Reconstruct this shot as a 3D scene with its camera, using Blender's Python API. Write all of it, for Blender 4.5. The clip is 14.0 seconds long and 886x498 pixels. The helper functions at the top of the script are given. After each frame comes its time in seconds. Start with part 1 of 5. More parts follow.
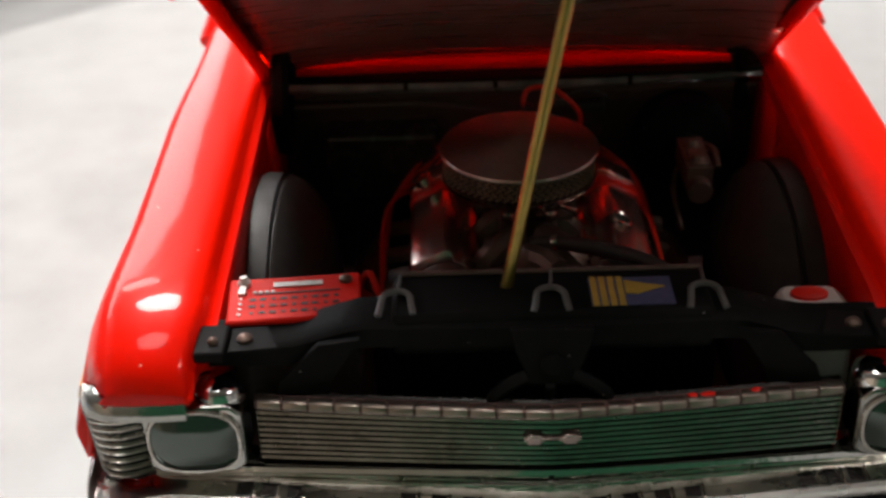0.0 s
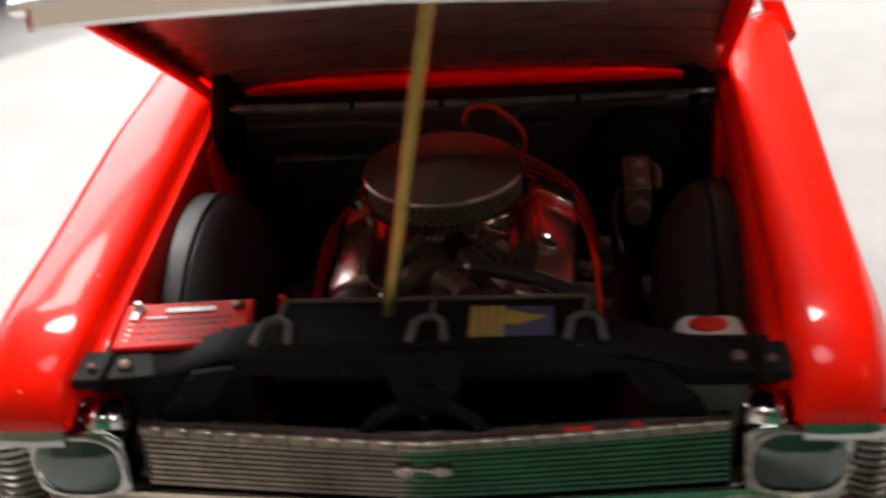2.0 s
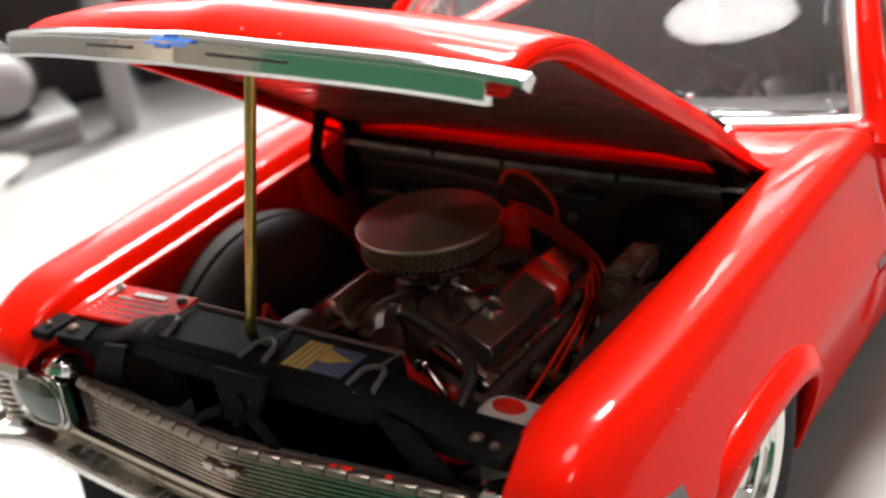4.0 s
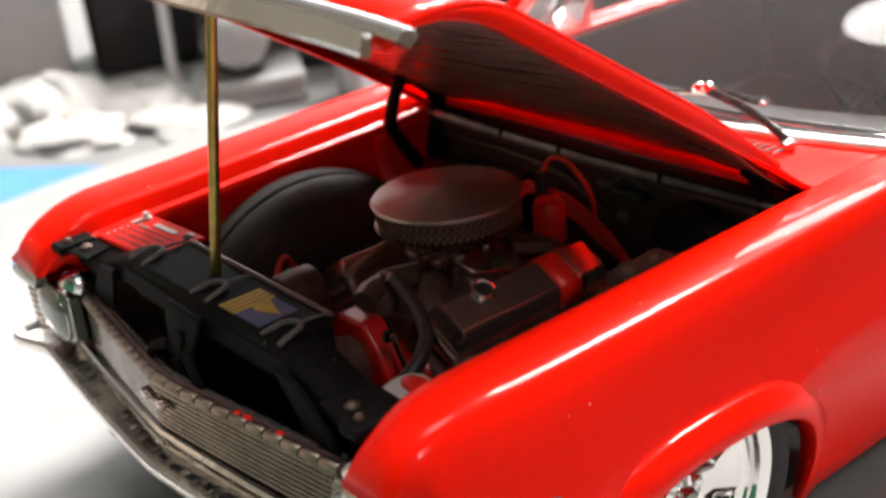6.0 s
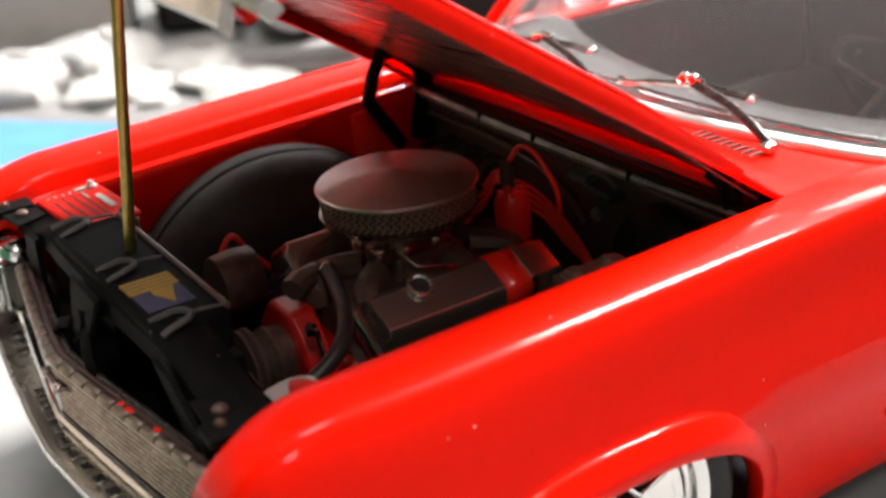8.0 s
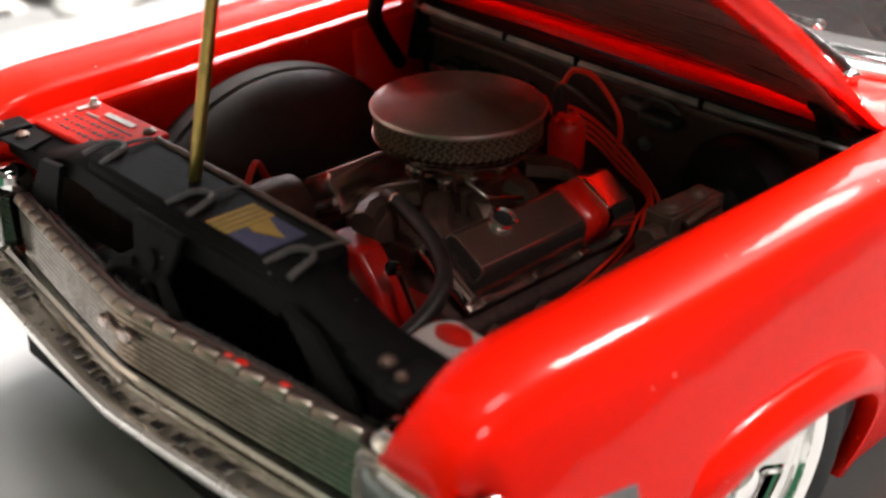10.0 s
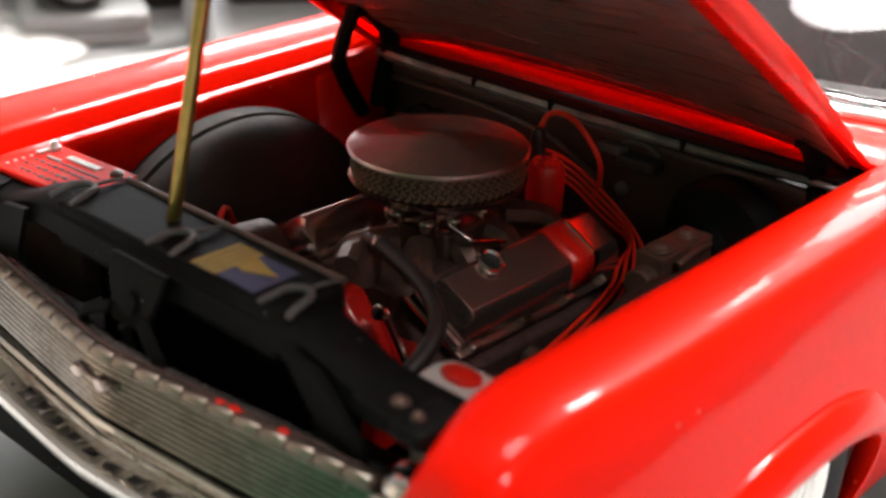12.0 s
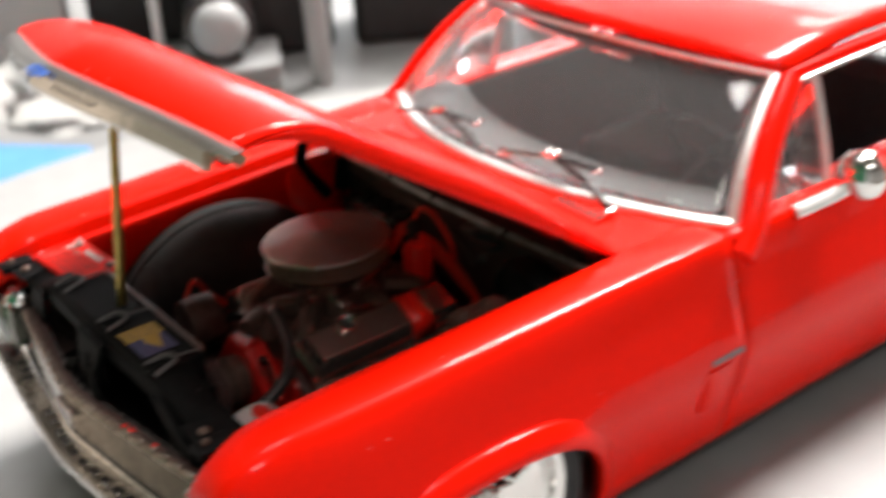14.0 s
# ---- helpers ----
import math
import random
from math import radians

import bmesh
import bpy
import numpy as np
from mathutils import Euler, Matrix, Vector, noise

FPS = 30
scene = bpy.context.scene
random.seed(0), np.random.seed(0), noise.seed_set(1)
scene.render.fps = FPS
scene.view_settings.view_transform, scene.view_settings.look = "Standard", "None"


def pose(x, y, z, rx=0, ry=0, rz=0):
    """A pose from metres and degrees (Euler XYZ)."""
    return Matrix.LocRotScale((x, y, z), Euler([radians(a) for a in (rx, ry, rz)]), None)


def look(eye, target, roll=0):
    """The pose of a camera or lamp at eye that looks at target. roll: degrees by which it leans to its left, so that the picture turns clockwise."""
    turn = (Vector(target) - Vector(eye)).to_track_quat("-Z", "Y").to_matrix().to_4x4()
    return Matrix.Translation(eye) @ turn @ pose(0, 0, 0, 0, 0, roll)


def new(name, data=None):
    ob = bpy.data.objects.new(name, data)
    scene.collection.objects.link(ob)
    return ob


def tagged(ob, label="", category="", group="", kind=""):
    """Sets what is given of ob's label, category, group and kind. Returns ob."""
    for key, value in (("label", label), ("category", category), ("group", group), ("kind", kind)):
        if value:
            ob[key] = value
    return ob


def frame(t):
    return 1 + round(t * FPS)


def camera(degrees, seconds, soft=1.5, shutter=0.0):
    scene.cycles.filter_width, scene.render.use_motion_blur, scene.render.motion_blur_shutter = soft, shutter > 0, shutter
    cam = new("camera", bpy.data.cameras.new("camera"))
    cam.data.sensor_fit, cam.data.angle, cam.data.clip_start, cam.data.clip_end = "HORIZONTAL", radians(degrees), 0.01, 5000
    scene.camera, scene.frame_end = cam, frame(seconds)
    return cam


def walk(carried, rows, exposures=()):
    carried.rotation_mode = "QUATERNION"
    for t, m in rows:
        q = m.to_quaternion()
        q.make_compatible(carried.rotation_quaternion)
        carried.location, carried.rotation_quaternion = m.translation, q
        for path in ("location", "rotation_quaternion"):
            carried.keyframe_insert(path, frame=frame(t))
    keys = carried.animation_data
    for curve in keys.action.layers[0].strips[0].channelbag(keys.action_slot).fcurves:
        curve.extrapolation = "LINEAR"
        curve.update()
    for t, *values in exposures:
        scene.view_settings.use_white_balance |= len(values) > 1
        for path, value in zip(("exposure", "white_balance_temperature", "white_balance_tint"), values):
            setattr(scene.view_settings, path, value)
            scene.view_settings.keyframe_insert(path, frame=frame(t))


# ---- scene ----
# Sizes below are those of the full-size car; S brings them to the 1:25 model on the table.
S = 0.04
cam = camera(37.91, 14.0, soft=2.6, shutter=0.9)
cam.data.dof.use_dof = True
cam.data.dof.focus_distance = 2.75 * S
cam.data.dof.aperture_fstop = 40
PATH = [
    (0, (-0.1559, -1.9183, 2.1506), (-0.1887, -0.1989, 1.1295), -2.17),
    (0.5, (-0.1025, -1.9176, 2.1709), (-0.1205, -0.2037, 1.1402), -2.20),
    (1, (-0.0256, -1.8156, 2.1780), (-0.0788, -0.1010, 1.1498), -3.48),
    (1.5, (-0.0434, -1.8276, 2.1341), (-0.0756, -0.0970, 1.1321), -2.80),
    (2, (0.3047, -1.8452, 2.1597), (0.0881, -0.1342, 1.1470), -5.08),
    (2.5, (0.9766, -1.7564, 2.1587), (0.4275, -0.1137, 1.1587), -8.07),
    (3, (1.3804, -1.7434, 2.1565), (0.5977, -0.1578, 1.2219), -7.90),
    (3.2, (1.4806, -1.7185, 2.1816), (0.6275, -0.1557, 1.2706), -7.93),
    (5.3, (2.4256, -1.0227, 1.9401), (0.9657, 0.0984, 1.1578), -9.04),
    (5.5, (2.4933, -0.9628, 1.8973), (0.9913, 0.1162, 1.1361), -8.71),
    (6, (2.3738, -0.9376, 1.9563), (0.8986, 0.1454, 1.1494), -6.70),
    (6.5, (2.3755, -0.6885, 2.0010), (0.8440, 0.2933, 1.1701), -8.40),
    (7, (2.4302, -0.5834, 1.7898), (0.8681, 0.3540, 0.9643), -5.61),
    (7.2, (2.4372, -0.4779, 1.8063), (0.8647, 0.4222, 0.9608), -5.83),
    (9.3, (2.0633, -0.8255, 1.8986), (0.6916, 0.3180, 0.9981), -1.26),
    (9.5, (1.9090, -0.9274, 1.8439), (0.6002, 0.2523, 0.8976), -0.33),
    (10, (1.8291, -0.9248, 1.8269), (0.5460, 0.2756, 0.8715), 0.11),
    (10.5, (1.7545, -0.9537, 1.7752), (0.4841, 0.3241, 0.9072), 1.18),
    (11, (1.6884, -1.0230, 1.7327), (0.4599, 0.3312, 0.9223), 1.97),
    (11.5, (1.6431, -1.0230, 1.7202), (0.4457, 0.3421, 0.8819), 2.18),
    (12, (1.6779, -0.9947, 1.7237), (0.4591, 0.3450, 0.8752), 1.63),
    (12.5, (1.7975, -0.9705, 1.8073), (0.5480, 0.3214, 0.9300), 0.81),
    (13, (2.0255, -0.9790, 1.8892), (0.6903, 0.2299, 1.0199), -0.92),
    (13.5, (2.5130, -1.0255, 2.2203), (1.1089, 0.0744, 1.3156), -2.69),
    (14, (3.0156, -0.8255, 2.4346), (1.5416, 0.1912, 1.5439), -4.96),
]
walk(cam, [(t, look(Vector(eye) * S, Vector(target) * S, roll)) for t, eye, target, roll in PATH],
     exposures=[(0, 0.50), (1.5, 0.70), (2.5, 0.94), (3.2, 1.10), (5.5, 1.22), (7.0, 1.28), (9.5, 1.48), (12.5, 1.62), (14.0, 1.18)])


# ---- light ----
world = bpy.data.worlds.new("room_air")
world.use_nodes = True
world.node_tree.nodes["Background"].inputs[0].default_value = (0.75, 0.82, 1.0, 1)
world.node_tree.nodes["Background"].inputs[1].default_value = 0.02
scene.world = world


def area_lamp(name, eye, target, sx, sy, watts, colour, shape="RECTANGLE"):
    data = bpy.data.lights.new(name, "AREA")
    data.shape, data.size, data.size_y = shape, sx * S, sy * S
    data.energy, data.color = watts * S * S, colour
    ob = new(name, data)
    ob.matrix_world = look(Vector(eye) * S, Vector(target) * S)
    return ob


area_lamp("ceiling_lamp_light", (-4, 1, 37.4), (-4, 1, 0), 13, 10, 2000, (1.0, 0.97, 0.93), "ELLIPSE")
# Fill lamp, added unseen to brighten the driver's side and the bay
area_lamp("driver_side_fill_light", (30, -11, 37.4), (30, -11, 0), 12, 6, 2300, (1.0, 0.95, 0.90))
area_lamp("window_light", (-60, 68.5, 30), (-60, 0, 30), 88, 25, 13000, (0.93, 0.97, 1.0))
area_lamp("rear_lamp_light", (-22, 48, 37.4), (-22, 48, 0), 18, 12, 6000, (1.0, 0.97, 0.93), "ELLIPSE")
area_lamp("main_lamp_light", (-6, 26, 37.4), (-6, 26, 0), 20, 14, 29000, (1.0, 0.97, 0.93), "ELLIPSE")


# ---- materials ----
def mat(name, colour, rough=0.5, metal=0.0, coat=0.0, vary=0.12, grain=30.0, bump=0.0, bump_scale=200.0, colour2=None,
        patches=4.0, rough_vary=0.1, coat_rough=0.03, emit=0.0, trans=0.0, ior=1.5, alpha=1.0, spec=0.5):
    """A procedural surface: two scales of colour change, uneven gloss and fine relief."""
    m = bpy.data.materials.new(name)
    m.use_nodes = True
    nt = m.node_tree
    b = nt.nodes["Principled BSDF"]
    b.inputs["Metallic"].default_value = metal
    b.inputs["Coat Weight"].default_value = coat
    b.inputs["Coat Roughness"].default_value = coat_rough
    b.inputs["IOR"].default_value = ior
    b.inputs["Specular IOR Level"].default_value = spec
    b.inputs["Transmission Weight"].default_value = trans
    b.inputs["Alpha"].default_value = alpha
    tc = nt.nodes.new("ShaderNodeTexCoord")

    def noise_tex(scale, detail):
        n = nt.nodes.new("ShaderNodeTexNoise")
        n.inputs["Scale"].default_value = scale / S
        n.inputs["Detail"].default_value = detail
        nt.links.new(tc.outputs["Object"], n.inputs["Vector"])
        return n

    big, fine = noise_tex(patches, 4), noise_tex(grain, 6)
    mix = nt.nodes.new("ShaderNodeMix")
    mix.data_type = "RGBA"
    c2 = colour2 or tuple(max(0.0, c * (1 - 2.2 * vary)) for c in colour)
    mix.inputs["A"].default_value, mix.inputs["B"].default_value = (*colour, 1), (*c2, 1)
    add = nt.nodes.new("ShaderNodeMath")
    add.operation = "MULTIPLY"
    nt.links.new(big.outputs["Fac"], add.inputs[0])
    nt.links.new(fine.outputs["Fac"], add.inputs[1])
    ramp = nt.nodes.new("ShaderNodeMapRange")
    ramp.inputs["From Min"].default_value, ramp.inputs["From Max"].default_value = 0.12, 0.45
    nt.links.new(add.outputs[0], ramp.inputs["Value"])
    nt.links.new(ramp.outputs["Result"], mix.inputs["Factor"])
    nt.links.new(mix.outputs["Result"], b.inputs["Base Color"])
    rr = nt.nodes.new("ShaderNodeMapRange")
    rr.inputs["To Min"].default_value = max(0.02, rough - rough_vary * 0.5)
    rr.inputs["To Max"].default_value = min(1.0, rough + rough_vary)
    nt.links.new(fine.outputs["Fac"], rr.inputs["Value"])
    nt.links.new(rr.outputs["Result"], b.inputs["Roughness"])
    if bump:
        rel = noise_tex(bump_scale, 5)
        bn = nt.nodes.new("ShaderNodeBump")
        bn.inputs["Strength"].default_value = bump
        bn.inputs["Distance"].default_value = 0.01 * S
        nt.links.new(rel.outputs["Fac"], bn.inputs["Height"])
        nt.links.new(bn.outputs["Normal"], b.inputs["Normal"])
    if emit:
        b.inputs["Emission Color"].default_value = (*colour, 1)
        b.inputs["Emission Strength"].default_value = emit
    return m


RED = mat("red_gloss_paint", (0.94, 0.008, 0.0006), 0.34, coat=0.29, vary=0.03, grain=60, bump=0.02, bump_scale=60, coat_rough=0.035, spec=0.05)
RED_THIN = mat("thin_red_styrene", (0.94, 0.008, 0.0006), 0.34, coat=0.34, vary=0.03, grain=60, bump=0.02, bump_scale=60, coat_rough=0.05, spec=0.05)
# bare moulded plastic at the hood's rear edge lets some light through
thin_nodes = RED_THIN.node_tree
glow_through = thin_nodes.nodes.new("ShaderNodeBsdfTranslucent")
glow_through.inputs["Color"].default_value = (0.94, 0.008, 0.0006, 1)
thin_mix = thin_nodes.nodes.new("ShaderNodeMixShader")
thin_mix.inputs[0].default_value = 0.72
thin_nodes.links.new(thin_nodes.nodes["Principled BSDF"].outputs[0], thin_mix.inputs[1])
thin_nodes.links.new(glow_through.outputs[0], thin_mix.inputs[2])
thin_nodes.links.new(thin_mix.outputs[0], thin_nodes.nodes["Material Output"].inputs[0])
RED_ENGINE = mat("red_engine_paint", (0.62, 0.008, 0.004), 0.35, coat=0.4, vary=0.15)
CHROME = mat("chrome_plating", (0.86, 0.85, 0.83), 0.07, metal=1.0, vary=0.05, grain=14, rough_vary=0.08, bump=0.05, bump_scale=30)
FOIL = mat("bright_metal_foil", (0.90, 0.895, 0.88), 0.42, metal=1.0, vary=0.06, grain=25, rough_vary=0.15, bump=0.2, bump_scale=40)
BUMPER_CHROME = mat("aged_bumper_plating", (0.90, 0.88, 0.85), 0.24, metal=1.0, colour2=(0.72, 0.68, 0.64), grain=14, patches=6, rough_vary=0.25, bump=0.07, bump_scale=30)
CHROME_WORN = mat("worn_chrome_plating", (0.66, 0.63, 0.58), 0.16, metal=1.0, colour2=(0.30, 0.26, 0.22), grain=22, patches=9, rough_vary=0.25, bump=0.15, bump_scale=45)
CHROME_DARK = mat("smoked_chrome", (0.62, 0.50, 0.46), 0.15, metal=1.0, vary=0.2, grain=25, rough_vary=0.14)
COVER = mat("satin_brown_plating", (0.52, 0.385, 0.35), 0.18, metal=0.92, colour2=(0.45, 0.325, 0.295), grain=12, patches=4, rough_vary=0.06)
BLACK = mat("satin_black_paint", (0.105, 0.060, 0.055), 0.42, vary=0.2, grain=50, bump=0.08, bump_scale=90, spec=0.2)
BLACK_WORN = mat("dusty_black_paint", (0.005, 0.0046, 0.0048), 0.6, colour2=(0.011, 0.010, 0.010), grain=35, patches=7, bump=0.1, bump_scale=80, spec=0.07)
BLACK_GLOSS = mat("gloss_black_paint", (0.036, 0.030, 0.030), 0.24, coat=0.3, vary=0.15, grain=30)
# Black paint, tinted brown for the red light bounced up under the hood
UNDERHOOD = mat("brushed_black_red_bounce", (0.13, 0.078, 0.070), 0.36, colour2=(0.25, 0.165, 0.148), grain=18, patches=5, rough_vary=0.2, bump=0.12, bump_scale=40)
SEAL = mat("grey_rubber_seal", (0.44, 0.43, 0.435), 0.28, metal=0.45, colour2=(0.10, 0.095, 0.095), grain=14, patches=2.2, rough_vary=0.2)
DUSTY_GREY = mat("dusty_dark_grey", (0.02, 0.02, 0.021), 0.45, colour2=(0.05, 0.05, 0.05), grain=40, patches=9, bump=0.1, bump_scale=70, spec=0.4)
GREY_MARK = mat("drybrushed_grey", (0.12, 0.11, 0.11), 0.5, vary=0.2, grain=60)
RUBBER = mat("tyre_rubber", (0.022, 0.022, 0.023), 0.62, vary=0.2, grain=40, bump=0.1, bump_scale=120)
WELL = mat("wheelhouse_black", (0.042, 0.038, 0.036), 0.5, vary=0.25, grain=25, bump=0.06, bump_scale=60)
BRASS = mat("brass_rod_metal", (0.55, 0.36, 0.10), 0.3, metal=0.9, colour2=(0.30, 0.24, 0.07), grain=30, rough_vary=0.15)
RUSTY = mat("brown_cast_metal", (0.13, 0.070, 0.054), 0.5, metal=0.3, vary=0.25, grain=40, bump=0.2, bump_scale=80)
SEAM = mat("brown_seam_paint", (0.13, 0.075, 0.065), 0.45, vary=0.2, grain=40)
ALU = mat("dull_aluminium", (0.17, 0.105, 0.083), 0.42, metal=0.5, vary=0.25, grain=40, bump=0.2, bump_scale=80)
WHITE_PLASTIC = mat("white_plastic", (0.78, 0.77, 0.76), 0.35, vary=0.05)
RED_SPOT = mat("red_enamel", (0.95, 0.016, 0.006), 0.34, coat=0.3, vary=0.06)
RED_LABEL = mat("red_label", (0.86, 0.016, 0.008), 0.5, spec=0.15, vary=0.1)
LABEL_GREY = mat("silver_print", (0.80, 0.75, 0.72), 0.45, metal=0.3, vary=0.2, grain=80)
LABEL_DARK = mat("dark_print", (0.05, 0.02, 0.02), 0.5, vary=0.2)
YELLOW = mat("yellow_decal", (0.50, 0.31, 0.05), 0.7, vary=0.12)
PURPLE = mat("purple_decal", (0.075, 0.075, 0.17), 0.7, vary=0.2, grain=60)
BLUE = mat("blue_enamel", (0.04, 0.16, 0.62), 0.3, coat=0.4, vary=0.1)
WIRE_RED = mat("red_wire", (0.90, 0.030, 0.010), 0.4, vary=0.08)
HOSE = mat("black_hose", (0.034, 0.027, 0.027), 0.4, vary=0.2)
GLASS = mat("clear_styrene", (0.95, 0.96, 0.97), 0.02, trans=0.975, ior=1.42, vary=0.01, rough_vary=0.02)
# Darker copy of the chrome, for the shade ahead of the car
SHADED_CHROME = mat("shaded_chrome_plating", (0.48, 0.48, 0.455), 0.09, metal=1.0, colour2=(0.26, 0.245, 0.22), grain=18, patches=6, rough_vary=0.12, bump=0.08, bump_scale=30)
MESH = mat("brown_wire_mesh", (0.60, 0.45, 0.33), 0.36, metal=0.8, vary=0.2, grain=40)
LENS = mat("clear_lamp_lens", (0.095, 0.115, 0.10), 0.12, metal=0.75, coat=0.5, vary=0.1, grain=20)
DASH = mat("grey_dashboard", (0.085, 0.084, 0.083), 0.75, vary=0.12, grain=40, spec=0.2)
INTERIOR = mat("black_vinyl", (0.014, 0.013, 0.014), 0.55, vary=0.2)
PAPER = mat("white_table_sheet", (0.365, 0.362, 0.36), 0.6, colour2=(0.305, 0.302, 0.30), grain=5, patches=0.7, bump=0.05, bump_scale=8)
AMBER = mat("amber_lens", (0.64, 0.36, 0.15), 0.2, coat=0.8, vary=0.1)
GREY_LENS = mat("grey_badge", (0.22, 0.22, 0.23), 0.3, metal=0.5, vary=0.2)
WALL = mat("wall_paint", (0.40, 0.385, 0.37), 0.8, vary=0.05, grain=0.6, patches=0.05)
WALL_PALE = mat("pale_wall_paint", (0.55, 0.54, 0.53), 0.8, vary=0.05, grain=0.6, patches=0.05)
# Tan, brown and green wall colours are chosen to tint the chrome's reflections
WALL_TAN = mat("tan_reflection_wall", (0.55, 0.45, 0.35), 0.7, vary=0.06, grain=0.6, patches=0.05)
GRILLE_METAL = mat("dull_grille_plating", (0.46, 0.435, 0.405), 0.16, metal=1.0, colour2=(0.17, 0.145, 0.125), grain=70, patches=9, rough_vary=0.2, bump=0.06, bump_scale=60)
RIM_METAL = mat("tarnished_rim_plating", (0.44, 0.38, 0.33), 0.32, metal=1.0, colour2=(0.30, 0.24, 0.20), grain=20, patches=5, rough_vary=0.15)
WALL_BROWN = mat("brown_reflection_wall", (0.19, 0.165, 0.12), 0.6, colour2=(0.13, 0.115, 0.08), grain=0.8, patches=0.1)
WALL_GREEN = mat("green_reflection_wall", (0.010, 0.105, 0.045), 0.7, vary=0.06, grain=0.6, patches=0.05)
CEILING = mat("ceiling_paint", (0.36, 0.35, 0.34), 0.9, vary=0.04, grain=0.6, patches=0.05)
WOOD = mat("desk_wood", (0.16, 0.10, 0.06), 0.5, colour2=(0.11, 0.065, 0.035), grain=3, patches=0.4)
DESK = mat("desk_laminate", (0.28, 0.277, 0.275), 0.45, colour2=(0.20, 0.197, 0.195), grain=4, patches=0.8)
WINDOW_SKY = mat("bright_window", (0.93, 0.97, 1.0), 0.5, vary=0.0, emit=3.0)
BLACK_PLASTIC = mat("black_plastic_bin", (0.02, 0.019, 0.019), 0.4, vary=0.2, grain=8, patches=2)
PALE = mat("pale_grey_plastic", (0.42, 0.425, 0.425), 0.35, vary=0.08, grain=5)
TISSUE = mat("white_paper_towel", (0.50, 0.49, 0.475), 0.8, vary=0.06, grain=6)
BLUE_CARD = mat("pale_blue_card", (0.10, 0.30, 0.66), 0.6, vary=0.08, grain=3)


def brushed(name, colour, rough, spin):
    """Turned metal: its gloss is drawn out round the middle of the part."""
    m = mat(name, colour, rough, metal=1.0, vary=0.08, grain=60, patches=12, rough_vary=0.06)
    nt = m.node_tree
    tan = nt.nodes.new("ShaderNodeTangent")
    tan.direction_type, tan.axis = "RADIAL", "Z"
    b = nt.nodes["Principled BSDF"]
    b.inputs["Anisotropic"].default_value = spin
    b.inputs["Anisotropic Rotation"].default_value = 0.25
    nt.links.new(tan.outputs["Tangent"], b.inputs["Tangent"])
    return m


def streaked(m, sx, sy, sz, strength):
    """Long brush marks over a paint: they change its gloss and relief."""
    nt = m.node_tree
    b = nt.nodes["Principled BSDF"]
    tc, mp, n = nt.nodes.new("ShaderNodeTexCoord"), nt.nodes.new("ShaderNodeMapping"), nt.nodes.new("ShaderNodeTexNoise")
    mp.inputs["Scale"].default_value = (sx / S, sy / S, sz / S)
    n.inputs["Scale"].default_value, n.inputs["Detail"].default_value = 1.0, 5
    nt.links.new(tc.outputs["Object"], mp.inputs["Vector"])
    nt.links.new(mp.outputs["Vector"], n.inputs["Vector"])
    rr = nt.nodes.new("ShaderNodeMapRange")
    rr.inputs["From Min"].default_value, rr.inputs["From Max"].default_value = 0.3, 0.7
    rr.inputs["To Min"].default_value, rr.inputs["To Max"].default_value = 0.14, 0.55
    nt.links.new(n.outputs["Fac"], rr.inputs["Value"])
    nt.links.new(rr.outputs["Result"], b.inputs["Roughness"])
    bn = nt.nodes.new("ShaderNodeBump")
    bn.inputs["Strength"].default_value, bn.inputs["Distance"].default_value = strength, 0.01 * S
    nt.links.new(n.outputs["Fac"], bn.inputs["Height"])
    nt.links.new(bn.outputs["Normal"], b.inputs["Normal"])


def dusty(m, scale, size, colour):
    """Stray specks of dust lying on a surface."""
    nt = m.node_tree
    b = nt.nodes["Principled BSDF"]
    tc, v, lt, mix = nt.nodes.new("ShaderNodeTexCoord"), nt.nodes.new("ShaderNodeTexVoronoi"), nt.nodes.new("ShaderNodeMapRange"), nt.nodes.new("ShaderNodeMix")
    v.inputs["Scale"].default_value = scale / S
    lt.inputs["From Min"].default_value, lt.inputs["From Max"].default_value = size, size * 0.6
    nt.links.new(tc.outputs["Object"], v.inputs["Vector"])
    nt.links.new(v.outputs["Distance"], lt.inputs["Value"])
    mix.data_type = "RGBA"
    old = b.inputs["Base Color"].links[0].from_socket
    nt.links.new(old, mix.inputs["A"])
    mix.inputs["B"].default_value = (*colour, 1)
    nt.links.new(lt.outputs["Result"], mix.inputs["Factor"])
    nt.links.new(mix.outputs["Result"], b.inputs["Base Color"])
    for name in ("Coat Weight", "Transmission Weight"):
        k = b.inputs[name].default_value
        if k > 0:
            r = nt.nodes.new("ShaderNodeMapRange")
            r.inputs["To Min"].default_value, r.inputs["To Max"].default_value = k, 0.0
            nt.links.new(lt.outputs["Result"], r.inputs["Value"])
            nt.links.new(r.outputs["Result"], b.inputs[name])


